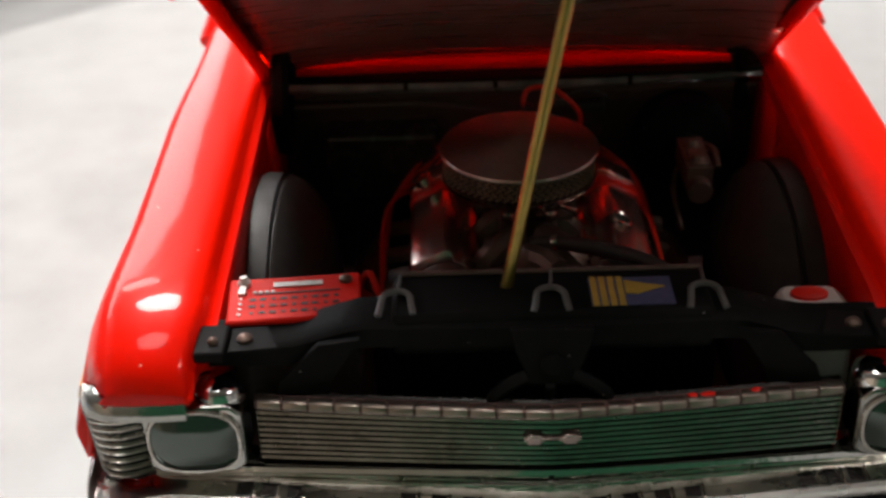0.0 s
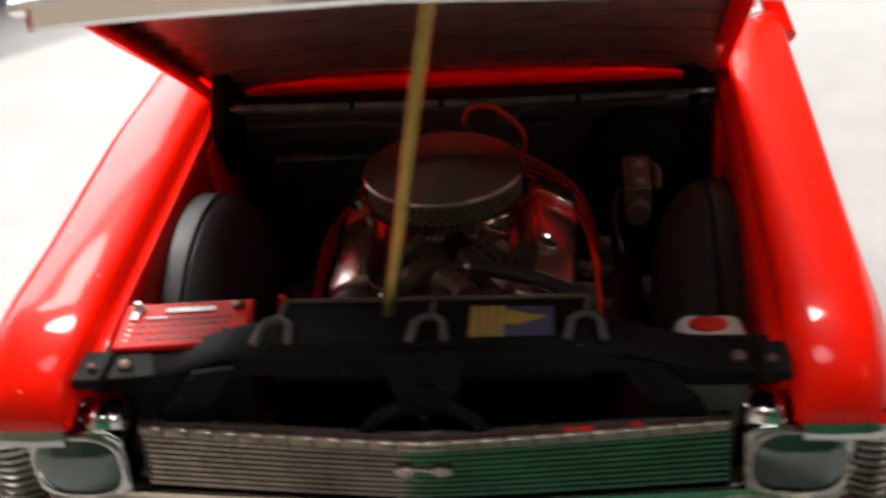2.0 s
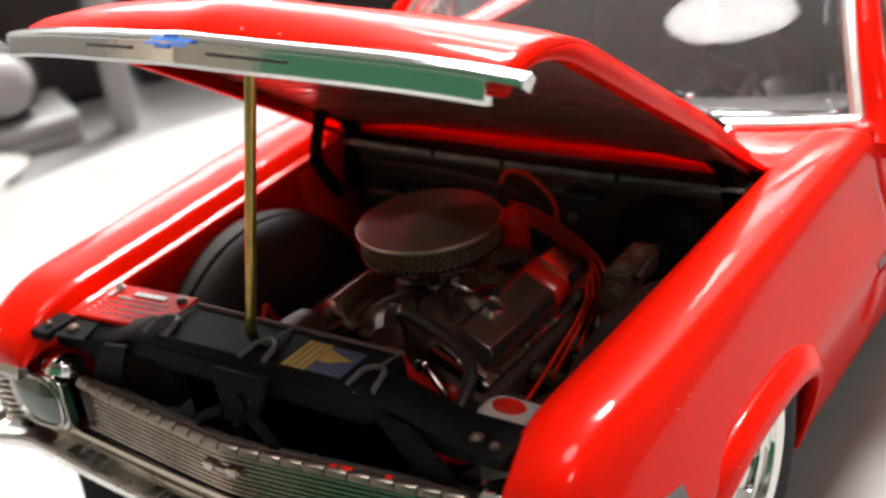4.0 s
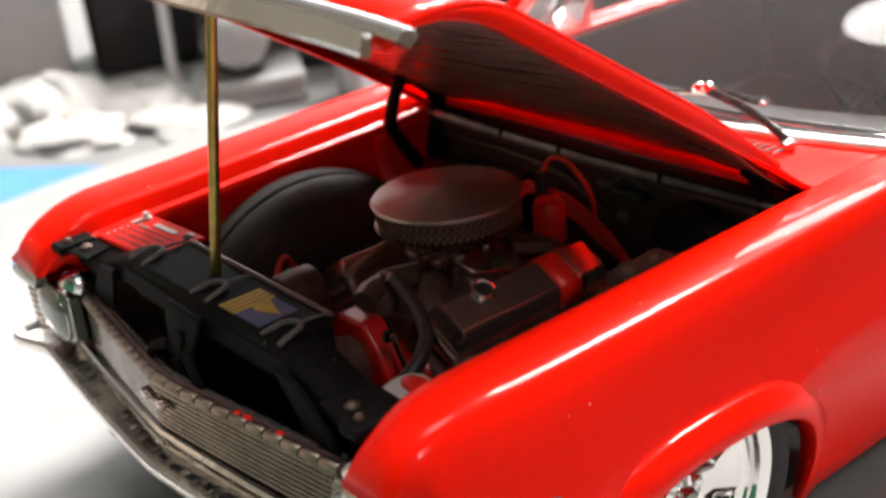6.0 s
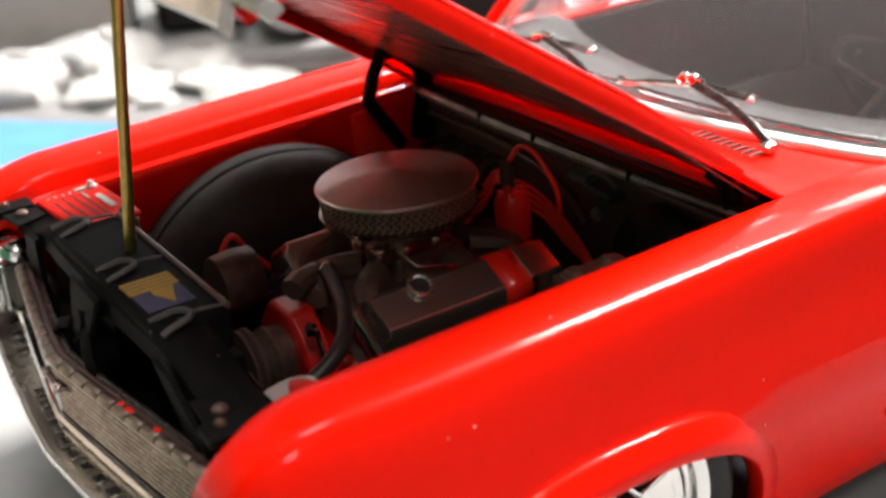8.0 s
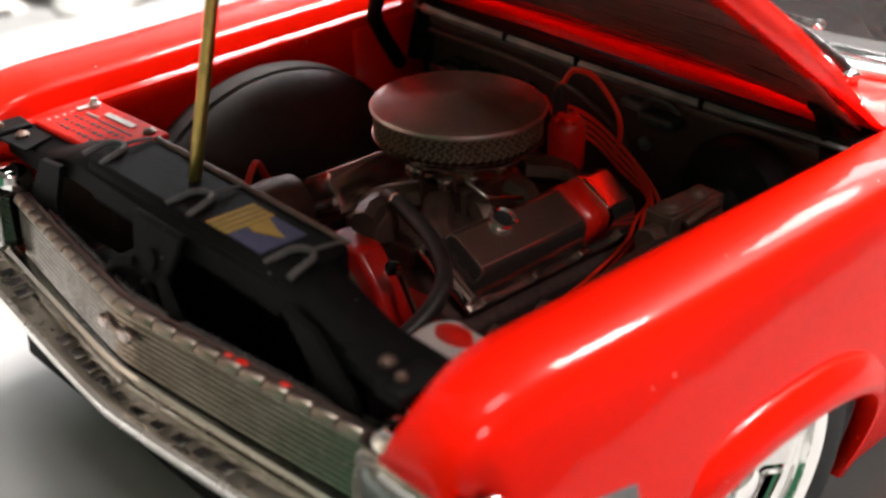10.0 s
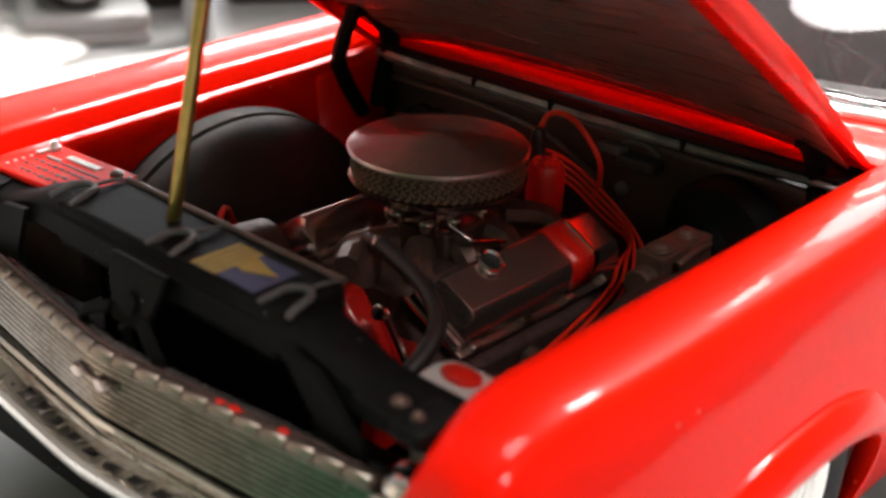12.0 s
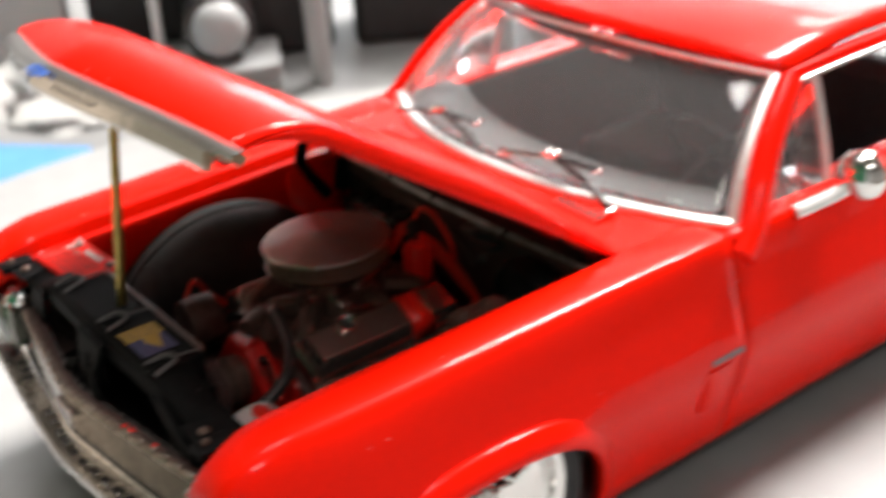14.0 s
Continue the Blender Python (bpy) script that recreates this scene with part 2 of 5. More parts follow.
def rippled(m, sx, sy, sz, strength):
    """A slight unevenness in the lacquer over a paint."""
    nt = m.node_tree
    tc, mp, n = nt.nodes.new("ShaderNodeTexCoord"), nt.nodes.new("ShaderNodeMapping"), nt.nodes.new("ShaderNodeTexNoise")
    mp.inputs["Scale"].default_value = (sx / S, sy / S, sz / S)
    n.inputs["Scale"].default_value, n.inputs["Detail"].default_value = 1.0, 4
    nt.links.new(tc.outputs["Object"], mp.inputs["Vector"])
    nt.links.new(mp.outputs["Vector"], n.inputs["Vector"])
    bn = nt.nodes.new("ShaderNodeBump")
    bn.inputs["Strength"].default_value, bn.inputs["Distance"].default_value = strength, 0.01 * S
    nt.links.new(n.outputs["Fac"], bn.inputs["Height"])
    nt.links.new(bn.outputs["Normal"], nt.nodes["Principled BSDF"].inputs["Coat Normal"])


rippled(RED, 14, 5, 14, 0.16)
dusty(RED, 13, 0.035, (0.95, 0.50, 0.45))
dusty(GLASS, 17, 0.03, (0.8, 0.8, 0.8))
dusty(WELL, 16, 0.04, (0.3, 0.29, 0.28))
dusty(BLACK_WORN, 20, 0.05, (0.22, 0.2, 0.2))
streaked(UNDERHOOD, 2.2, 34, 20, 0.16)
SPUN = brushed("spun_metal", (0.80, 0.72, 0.69), 0.28, 0.97)


# ---- mesh helpers ----
def thing(name, base, label, category, group="", kind=""):
    ob = new(name)
    ob.empty_display_size = 0.1 * S
    ob.location = Vector(base) * S
    ob["base"] = tuple(base)
    return tagged(ob, label, category, group, kind)


def root_base(ob):
    while ob.parent:
        ob = ob.parent
    return Vector(ob["base"]) if "base" in ob else Vector((0, 0, 0))


def part(name, bm, material, parent=None, label="", smooth=True, solid=0.0, bevel=0.0, angle=40):
    """Links a bmesh, in full-size car places, as one mesh under its thing."""
    base = root_base(parent) if parent else Vector((0, 0, 0))
    bmesh.ops.recalc_face_normals(bm, faces=bm.faces)
    for v in bm.verts:
        v.co = (v.co - base) * S
    me = bpy.data.meshes.new(name)
    bm.to_mesh(me)
    bm.free()
    if smooth:
        me.shade_smooth()
        me.set_sharp_from_angle(angle=radians(angle))
    for m in material if isinstance(material, (list, tuple)) else [material]:
        me.materials.append(m)
    ob = new(name, me)
    ob.parent = parent
    if solid:
        mod = ob.modifiers.new("thickness", "SOLIDIFY")
        mod.thickness, mod.offset = solid * S, 0.0
    if bevel:
        mod = ob.modifiers.new("worn_edge", "BEVEL")
        mod.width, mod.segments, mod.limit_method, mod.angle_limit = bevel * S, 2, "ANGLE", radians(35)
    if label:
        ob["label"] = label
    return ob


def structure(name, bm, material, label, category="", smooth=False, bevel=0.0):
    return tagged(part(name, bm, material, None, smooth=smooth, bevel=bevel), label, category or name.split("_")[0], kind="structure")


def loft(rows, bm=None, closed=False, caps=False):
    """A skin over rows of points, each row with as many."""
    bm = bm or bmesh.new()
    vs = [[bm.verts.new(p) for p in row] for row in rows]
    n = len(vs[0])
    for a, b in zip(vs, vs[1:]):
        for i in range(n if closed else n - 1):
            j = (i + 1) % n
            bm.faces.new((a[i], a[j], b[j], b[i]))
    if caps:
        bm.faces.new(vs[0])
        bm.faces.new(vs[-1])
    return bm


def box(x0, x1, y0, y1, z0, z1, bm=None, m=None):
    bm = bm or bmesh.new()
    vs = [bm.verts.new((x, y, z)) for z in (z0, z1) for x, y in ((x0, y0), (x1, y0), (x1, y1), (x0, y1))]
    if m:
        for v in vs:
            v.co = m @ v.co
    for f in ((3, 2, 1, 0), (4, 5, 6, 7), (0, 1, 5, 4), (1, 2, 6, 5), (2, 3, 7, 6), (3, 0, 4, 7)):
        bm.faces.new([vs[i] for i in f])
    return bm


def lathe(profile, m=None, n=32, bm=None, caps=True):
    """Turns (radius, height) pairs round z and lays them by m."""
    bm = bm or bmesh.new()
    m = m or Matrix()
    rows = [[m @ Vector((r * math.cos(2 * math.pi * i / n), r * math.sin(2 * math.pi * i / n), h)) for i in range(n)] for r, h in profile]
    return loft(rows, bm, closed=True, caps=caps)


def axis_to(p, d):
    """A frame at p whose z runs along d."""
    return Matrix.Translation(p) @ Vector(d).to_track_quat("Z", "Y").to_matrix().to_4x4()


def spline(points, steps=8):
    """A smooth line through points."""
    ps = [Vector(p) for p in points]
    out = []
    for i in range(len(ps) - 1):
        a, b, c, d = ps[max(i - 1, 0)], ps[i], ps[i + 1], ps[min(i + 2, len(ps) - 1)]
        for k in range(steps):
            t = k / steps
            out.append(0.5 * (2 * b + (c - a) * t + (2 * a - 5 * b + 4 * c - d) * t * t + (3 * b - a - 3 * c + d) * t ** 3))
    return out + [ps[-1]]


def tube(points, r, n=8, bm=None, smooth=0, flat=1.0):
    bm = bm or bmesh.new()
    ps = spline(points, smooth) if smooth else [Vector(p) for p in points]
    rows = []
    side = None
    for i, p in enumerate(ps):
        d = (ps[min(i + 1, len(ps) - 1)] - ps[max(i - 1, 0)]).normalized()
        if side is None:
            side = d.orthogonal().normalized()
        side = (side - d * side.dot(d)).normalized()
        up = d.cross(side)
        rr = r(i / (len(ps) - 1)) if callable(r) else r
        rows.append([p + rr * (math.cos(2 * math.pi * k / n) * side + flat * math.sin(2 * math.pi * k / n) * up) for k in range(n)])
    return loft(rows, bm, closed=True, caps=True)


def prism(outline, direction, bm=None):
    """A flat outline of points, pushed along a direction."""
    bm = bm or bmesh.new()
    d = Vector(direction)
    a = [bm.verts.new(p) for p in outline]
    b = [bm.verts.new(Vector(p) + d) for p in outline]
    n = len(a)
    bm.faces.new(a)
    bm.faces.new(b[::-1])
    for i in range(n):
        bm.faces.new((a[i], b[i], b[(i + 1) % n], a[(i + 1) % n]))
    return bm


def smoothstep(a, b, x):
    t = min(1.0, max(0.0, (x - a) / (b - a)))
    return t * t * (3 - 2 * t)


def lerp(a, b, t):
    return a + (b - a) * t


# ---- the room ----
structure("ground", box(-110, 70, -37, 70, -18.4, -18), WOOD, "brown wooden floor under the work table", "floor")
def wall_with_window(y0, y1, wx0, wx1, wz0, wz1):
    bm = box(-110, wx0, y0, y1, -18, 45)
    box(wx1, 70, y0, y1, -18, 45, bm)
    box(wx0, wx1, y0, y1, -18, wz0, bm)
    return box(wx0, wx1, y0, y1, wz1, 45, bm)


structure("wall_north", wall_with_window(69, 70, -105, -15, 17, 43.5), WALL, "plain pale wall with a wide window", "wall")
structure("window_1", box(-105, -15, 69.8, 70, 17, 43.5), WINDOW_SKY, "wide bright window in the workroom wall", "window")
# The south wall is unseen; its colour bands are added for chrome reflections
structure("wall_south_3", box(30, 70, -37, -36, -18, 45), WALL_PALE, "plain pale wall of the workroom", "wall")
structure("wall_south", box(-13, 30, -37, -36, -18, 45), WALL_GREEN, "unseen green wall, coloured for the tint in the chrome", "wall")
structure("wall_south_2", box(-27, -13, -37, -36, -18, 45), WALL_BROWN, "unseen brown wall stretch, coloured to dim the chrome's reflections", "wall")
structure("wall_south_4", box(-110, -27, -37, -36, -18, 45), WALL_TAN, "unseen tan wall, coloured for the tint in the chrome", "wall")
structure("wall_east", box(69, 70, -37, 69, -18, 45), WALL, "plain pale wall of the workroom", "wall")
structure("wall_west", box(-110, -109, -37, 69, -18, 45), WALL, "plain pale wall of the workroom", "wall")
structure("ceiling", box(-110, 70, -37, 70, 45, 46), CEILING, "plain white ceiling of the workroom", "ceiling")

# The housing at (30, -11) is made up to hold the added fill lamp
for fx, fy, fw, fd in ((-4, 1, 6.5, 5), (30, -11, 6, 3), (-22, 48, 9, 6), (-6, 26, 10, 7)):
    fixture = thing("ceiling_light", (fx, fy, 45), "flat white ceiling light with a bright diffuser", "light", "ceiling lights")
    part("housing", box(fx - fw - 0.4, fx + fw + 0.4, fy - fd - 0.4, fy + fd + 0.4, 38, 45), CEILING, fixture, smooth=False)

table = thing("work_table", (0, 0, -18), "plain work table with a pale top", "table")
part("tabletop", box(-22, 3.5, -2.3, 20, -1.1, -0.26), DESK, table, bevel=0.05)
for lx in (-20, 2.4):
    for ly in (-1.2, 18.5):
        part("leg", box(lx - 0.8, lx + 0.8, ly - 0.8, ly + 0.8, -18, -1.1), WOOD, table, bevel=0.1)


stand = thing("turntable", (0, 1.4, -0.26), "round white display turntable under the car", "turntable")
part("turntable_top", lathe([(3.26, -0.20), (3.32, -0.17), (3.33, -0.03), (3.30, 0.0), (0.01, 0.0)], Matrix.Translation((0, 1.4, 0)), 160), PAPER, stand, "white matt disc", angle=30)
part("turntable_foot", lathe([(2.9, -0.26), (2.9, -0.20)], Matrix.Translation((0, 1.4, 0)), 96), BLACK, stand)

# ---- the model car ----
car = thing("model_car", (0, 2.2, 0), "glossy red two-door scale model car with its hood propped open", "model car")
AXLE_F, AXLE_R = 0.73, 3.45


def ridge(y):
    return 0.675 + 0.025 * min(1.0, max(0.0, y / 1.35))


def top(y):
    return 0.788 + 0.022 * smoothstep(0.0, 1.5, y)


def outer(y):
    return 0.926 - 0.03 * max(0.0, (0.5 - y) / 0.5) ** 2 - 0.05 * max(0.0, (y - 3.5) / 1.0) ** 2


def nose_drop(y):
    u = max(0.0, min(1.0, (0.27 - y) / 0.245))
    return 0.125 * (1 - math.sqrt(max(0.0, 1 - u * u)))


def arch(y, c, half, base, rise):
    u = abs(y - c) / half
    return base + rise * (1 - u ** 2.8) ** (1 / 2.6) if u < 1 else 0.0


def sill(y):
    low = lerp(0.44, 0.155, smoothstep(0.24, 0.34, y))
    return max(low, arch(y, AXLE_F, 0.392, 0.125, 0.400), arch(y, AXLE_R, 0.392, 0.125, 0.40))


def side_x(y, z):
    if z > 0.50:
        return outer(y) - 0.27 * max(0.0, z - 0.515) - 0.02 * min(0.015, z - 0.50)
    return outer(y) - 0.095 * ((0.50 - z) / 0.36) ** 1.12


def shoulder(y):
    """The rounded edge from the upper face down to the side, as (x, z)."""
    zt, ro, w = top(y), outer(y), min(y, 1.6)
    return [(ro - 0.100 + 0.018 * w, zt + 0.003), (ro - 0.088 + 0.016 * w, zt - 0.008), (ro - 0.068 + 0.006 * w, zt - 0.044), (ro - 0.0505, zt - 0.088), (ro - 0.270 * (zt - 0.130 - 0.515), zt - 0.130), (ro - 0.270 * (zt - 0.165 - 0.515), zt - 0.165), (ro - 0.270 * (zt - 0.195 - 0.515), zt - 0.195)]


def side_rows(y, s, z_from):
    zb = sill(y)
    return [(s * side_x(y, lerp(z_from, zb, k / 9)), y, lerp(z_from, zb, k / 9)) for k in range(10)]


def bulge(x, y, s):
    """The passenger fender stands a little further out than the driver's."""
    return 0.028 * smoothstep(1.45, 0.95, y) * smoothstep(-0.10, 0.30, y) * smoothstep(0.78, 0.90, abs(x)) + 0.020 * smoothstep(0.55, 0.15, y) * smoothstep(0.70, 0.86, abs(x)) if s < 0 else 0.0


def fender_row(y, s):
    n = smoothstep(0.20, 0.06, y)
    r, zt, ro = ridge(y) + 0.018 * n, top(y), outer(y)
    pts = [(r - 0.034 + 0.026 * n, lerp(zt - 0.26, zt - 0.075, smoothstep(0.20, 0.10, y))), (r - 0.032 + 0.024 * n, zt - 0.062), (r - 0.028 + 0.02 * n, zt - 0.050), (r - 0.010, zt - 0.047), (r - 0.004, zt - 0.040), (r, zt - 0.008), (r + 0.01, zt - 0.001),
           (r + 0.04, zt + 0.006), (lerp(r, ro, 0.35), zt + 0.009), (ro - 0.112 + 0.02 * y, zt + 0.008)] + shoulder(y)
    d = nose_drop(y)
    out = [(s * (x + bulge(x, y, s)), y, z - d * min(1.0, max(0.0, (z - 0.56) / 0.22))) for x, z in pts]
    zf = out[-1][2] - 0.02
    out = out + [(x + s * bulge(x, y, s), yy, z) for x, yy, z in side_rows(y, s, zf)]
    # the nose is cut off above the chrome band
    if y >= (0.086 if s > 0 else 0.15):
        return out
    edge = max((abs(p[0]) for p in out if p[2] >= 0.676), default=ro - 0.05)
    return [p if p[2] >= 0.676 else (p[0], y, 0.674) if abs(p[0]) < 0.8 else (s * (edge - 0.002), y, 0.676) for p in out]


def stations(a, b, n, extra=()):
    return sorted(set([lerp(a, b, i / n) for i in range(n + 1)] + list(extra)))


fender_ys = stations(0.022, 0.27, 16) + stations(0.29, 1.612, 60)
for s in (1, -1):
    fender = part("fender", loft([fender_row(y, s) for y in fender_ys]), RED, car, solid=0.014, angle=50)
    lip = [(s * outer(AXLE_F + 0.39 * math.cos(a)), AXLE_F + 0.392 * math.copysign(abs(math.cos(a)) ** 0.74, math.cos(a)), 0.14 + 0.378 * math.sin(a) ** 0.74) for a in [math.pi * k / 28 for k in range(29)]]
    flare = []
    for d, push in ((0.0, -0.035), (-0.002, 0.022), (0.004, 0.027), (0.018, 0.026), (0.040, 0.016), (0.060, 0.002), (0.070, -0.012)):
        flare.append([(s * (side_x(y, z) + bulge(1, y, s) + push * (0.4 + 0.6 * math.sin(math.pi * k / 28) ** 0.5)), AXLE_F + (y - AXLE_F) * (1 + d / 0.41), 0.14 + (z - 0.14) * (1 + d / 0.378)) for k, (x, y, z) in enumerate(lip)])
    part("arch_lip", loft(flare), RED, fender, solid=0.006, angle=50)
    # doors and quarters
    def belt_row(y, s):
        zt, ro = top(y), outer(y)
        pts = [(ro - 0.17, zt - 0.0), (ro - 0.12, zt + 0.006), (ro - 0.080, zt + 0.0075)] + shoulder(y)
        return [(s * x, y, z) for x, z in pts] + side_rows(y, s, zt - 0.215)
    part("door", loft([belt_row(y, s) for y in stations(1.6155, 2.80, 24)]), RED, car, solid=0.014, angle=50)
    part("quarter_panel", loft([belt_row(y, s) for y in stations(2.811, 4.45, 60)]), RED, car, solid=0.014, angle=50)

# rear deck, tail and floor
part("trunk_lid", loft([[(x, y, top(y) + 0.02 * math.cos(x * 1.7) - 0.02 * smoothstep(4.2, 4.45, y)) for x in [lerp(-0.76, 0.76, k / 12) for k in range(13)]] for y in stations(3.70, 4.45, 8)]), RED, car, solid=0.014)
part("tail_panel", box(-0.85, 0.85, 4.41, 4.45, 0.25, 0.79), RED, car, bevel=0.02)
# Block added to keep light out of the shadow under the nose
part("nose_light_block", box(-0.77, 0.77, 0.13, 0.385, 0.11, 0.42), BLACK_WORN, car, bevel=0.02)
part("floor_pan", box(-0.80, 0.80, 0.26, 4.4, 0.10, 0.15), BLACK, car, smooth=False)

# cowl between hood and windshield
def ws_base_y(x):
    return 1.47 + 0.22 * (abs(x) / 0.8) ** 2.2


cowl_rows = []
for k in range(25):
    x = lerp(-0.80, 0.80, k / 24)
    y0, y1 = 1.352 - 0.008 * (1 - (x / 0.8) ** 2), ws_base_y(x) + 0.02
    cowl_rows.append([(x, lerp(y0, y1, t), 0.800 + 0.030 * (1 - (x / 0.82) ** 2) + 0.006 * t - (0.012 if t == 0 else 0)) for t in (0, 0.001, 0.1, 0.3, 0.6, 0.9, 1.0)])
cowl = part("cowl_panel", loft(cowl_rows), RED, car, solid=0.012)

for k in range(9):
    for side in (1, -1):
        x = side * (0.36 + 0.022 * k)
        part("cowl_vent", box(x - 0.003, x + 0.003, 1.415, 1.455, 0.820 + 0.024 * (1 - (x / 0.82) ** 2), 0.824 + 0.024 * (1 - (x / 0.82) ** 2)), SEAM, cowl, smooth=False)

# greenhouse
def ws_point(u, v):
    """u across -1..1, v from the cowl up to the roof."""
    x = u * lerp(0.81, 0.675, v)
    y = lerp(ws_base_y(x), 1.90 + 0.12 * abs(u) ** 2.2, v)
    z = lerp(0.815 + 0.025 * (1 - u * u), 1.135 + 0.03 * (1 - u * u), v) + 0.02 * math.sin(math.pi * v)
    return Vector((x, y, z))


part("windshield", loft([[ws_point(lerp(-0.99, 0.99, i / 24), lerp(0.0, 1.0, j / 10)) for i in range(25)] for j in range(11)]), GLASS, car, solid=0.012).visible_shadow = False
for edge, nm in (([ws_point(lerp(-1, 1, i / 24), -0.01) + Vector((0, -0.012, 0.004)) for i in range(25)], "windshield_trim"), ([ws_point(lerp(-1, 1, i / 24), 1.0) + Vector((0, -0.012, 0.008)) for i in range(25)], "windshield_trim")):
    part(nm, tube(edge, 0.020 if edge[12].z < 1.0 else 0.009, 10), FOIL, car)
for s in (1, -1):
    part("windshield_trim", tube([ws_point(s, j / 10) + Vector((0, -0.006, 0.0)) for j in range(11)], 0.022 if s > 0 else 0.008, 8), FOIL, car)
    # windshield post, roof rail and rear post
    post = [ws_point(s * 1.0, v) + Vector((s * 0.045 * (1 - 0.4 * v), 0.02, -0.01)) for v in [j / 8 for j in range(9)]]
    part("windshield_post", tube([post[0] + Vector((s * 0.02, -0.07, -0.05))] + post, 0.042, 10), RED, car)
    part("rear_post", loft([[(s * 0.70, 2.90, 1.14), (s * 0.70, 3.25, 1.12)], [(s * 0.74, 2.98, 1.0), (s * 0.72, 3.5, 0.98)], [(s * 0.78, 3.05, 0.79), (s * 0.76, 3.8, 0.79)]]), RED, car, solid=0.02)
    rail = [(s * 0.69, 2.04, 1.135), (s * 0.70, 2.4, 1.150), (s * 0.70, 2.95, 1.145), (s * 0.70, 3.15, 1.12)]
    part("roof_rail", tube(rail, 0.03, 8, smooth=6), RED, car)
    part("drip_rail", tube([(x + s * 0.03, y, z - 0.012) for x, y, z in rail], 0.008, 6, smooth=6), FOIL, car)
    vent = [(s * 0.715, 2.13, 1.115), (s * 0.765, 2.12, 0.95), (s * 0.80, 2.11, 0.812)]
    part("vent_window_frame", tube(vent, 0.016, 8, smooth=4), FOIL, car)
    part("belt_trim", tube([(s * 0.80, 1.76, 0.812), (s * 0.805, 2.2, 0.818), (s * 0.80, 2.95, 0.816)], 0.009, 6), CHROME, car)
    part("vent_window", loft([[(s * 0.79, 1.80, 0.82), (s * 0.80, 2.10, 0.82)], [(s * 0.712, 2.04, 1.10), (s * 0.715, 2.12, 1.10)]]), GLASS, car, solid=0.006).visible_shadow = False
roof_rows = []
for k in range(17):
    u = lerp(-1, 1, k / 16)
    roof_rows.append([(u * 0.70, lerp(1.90 + 0.12 * abs(u) ** 2.2, 3.15, t), 1.150 + 0.050 * (1 - abs(u) ** 2.5) + 0.030 * math.sin(math.pi * t) - 0.04 * t + 0.036 * (1 - max(0.0, 1 - t / 0.36) ** 2)) for t in [i / 24 for i in range(25)]])
part("roof", loft(roof_rows), RED, car, solid=0.02)
part("rear_window", loft([[(u * 0.66, 3.16, 1.14 + 0.03 * (1 - u * u)) for u in (-1, -0.5, 0, 0.5, 1)], [(u * 0.70, 3.70, 0.81) for u in (-1, -0.5, 0, 0.5, 1)]]), GLASS, car, solid=0.008).visible_shadow = False

# cabin
dash_rows = [[(x, ws_base_y(x) + dy, z) for x in [lerp(-0.77, 0.77, k / 16) for k in range(17)]] for dy, z in ((0.03, 0.812), (0.12, 0.822), (0.22, 0.818), (0.27, 0.80), (0.29, 0.70), (0.27, 0.58))]
part("dashboard", loft(dash_rows), DASH, car, solid=0.02)
cab = part("cabin_floor", box(-0.76, 0.76, 1.65, 3.7, 0.17, 0.22), INTERIOR, car, smooth=False)
for s in (1, -1):
    part("door_card", box(s * 0.74 - 0.012, s * 0.74 + 0.012, 1.75, 3.72, 0.22, 0.80), INTERIOR, car, bevel=0.01)
    part("inner_sill", box(s * 0.755 - 0.02, s * 0.755 + 0.02, 1.75, 2.95, 0.80, 0.822), RED, car, bevel=0.008)
    part("front_seat", box(s * 0.36 - 0.26, s * 0.36 + 0.26, 2.35, 2.85, 0.22, 0.50), INTERIOR, car, bevel=0.06)
    part("front_backrest", box(s * 0.36 - 0.25, s * 0.36 + 0.25, 2.80, 2.95, 0.45, 0.92), INTERIOR, car, bevel=0.06)
part("rear_seat", box(-0.68, 0.68, 3.25, 3.70, 0.22, 0.76), INTERIOR, car, bevel=0.06)
wheel_m = axis_to((0.37, 2.08, 0.79), (0, 0.87, 0.5))
sw = tube([wheel_m @ Vector((0.17 * math.cos(a), 0.17 * math.sin(a), 0)) for a in [2 * math.pi * k / 28 for k in range(29)]], 0.012, 8)
for a in (0.3, math.pi - 0.3, -math.pi / 2):
    tube([wheel_m @ Vector((0, 0, -0.02)), wheel_m @ Vector((0.165 * math.cos(a), 0.165 * math.sin(a), 0))], 0.010, 6, sw)
tube([wheel_m @ Vector((0, 0, -0.02)), (0.37, 1.85, 0.66)], 0.02, 8, sw)
part("steering_wheel", sw, INTERIOR, car)
mir = part("rearview_mirror", box(-0.10, 0.10, 1.99, 2.01, 1.055, 1.105), CHROME_DARK, car, bevel=0.012)
part("mirror_stem", tube([(0, 2.0, 1.09), (0, 1.95, 1.16)], 0.010, 6), CHROME, mir)

# ---- hood, propped open ----
HINGE = Vector((0, 1.345, 0.800))
OPEN = Matrix.Translation(HINGE) @ Matrix.Rotation(radians(-35.4), 4, "X") @ Matrix.Translation(-HINGE)


def hood_half(y):
    return 0.660 + 0.028 * min(1.0, max(0.0, y / 1.34))


def hood_front(x):
    return -0.045 + 0.145 * (abs(x) / 0.66) ** 1.25


def hood_warp(x, y):
    """The driver's edge of the hood stands a little high, less towards the hinge."""
    return 0.030 * smoothstep(0.0, 0.62, x) * smoothstep(0.12, 0.34, y) * (1 - smoothstep(0.85, 1.33, y))


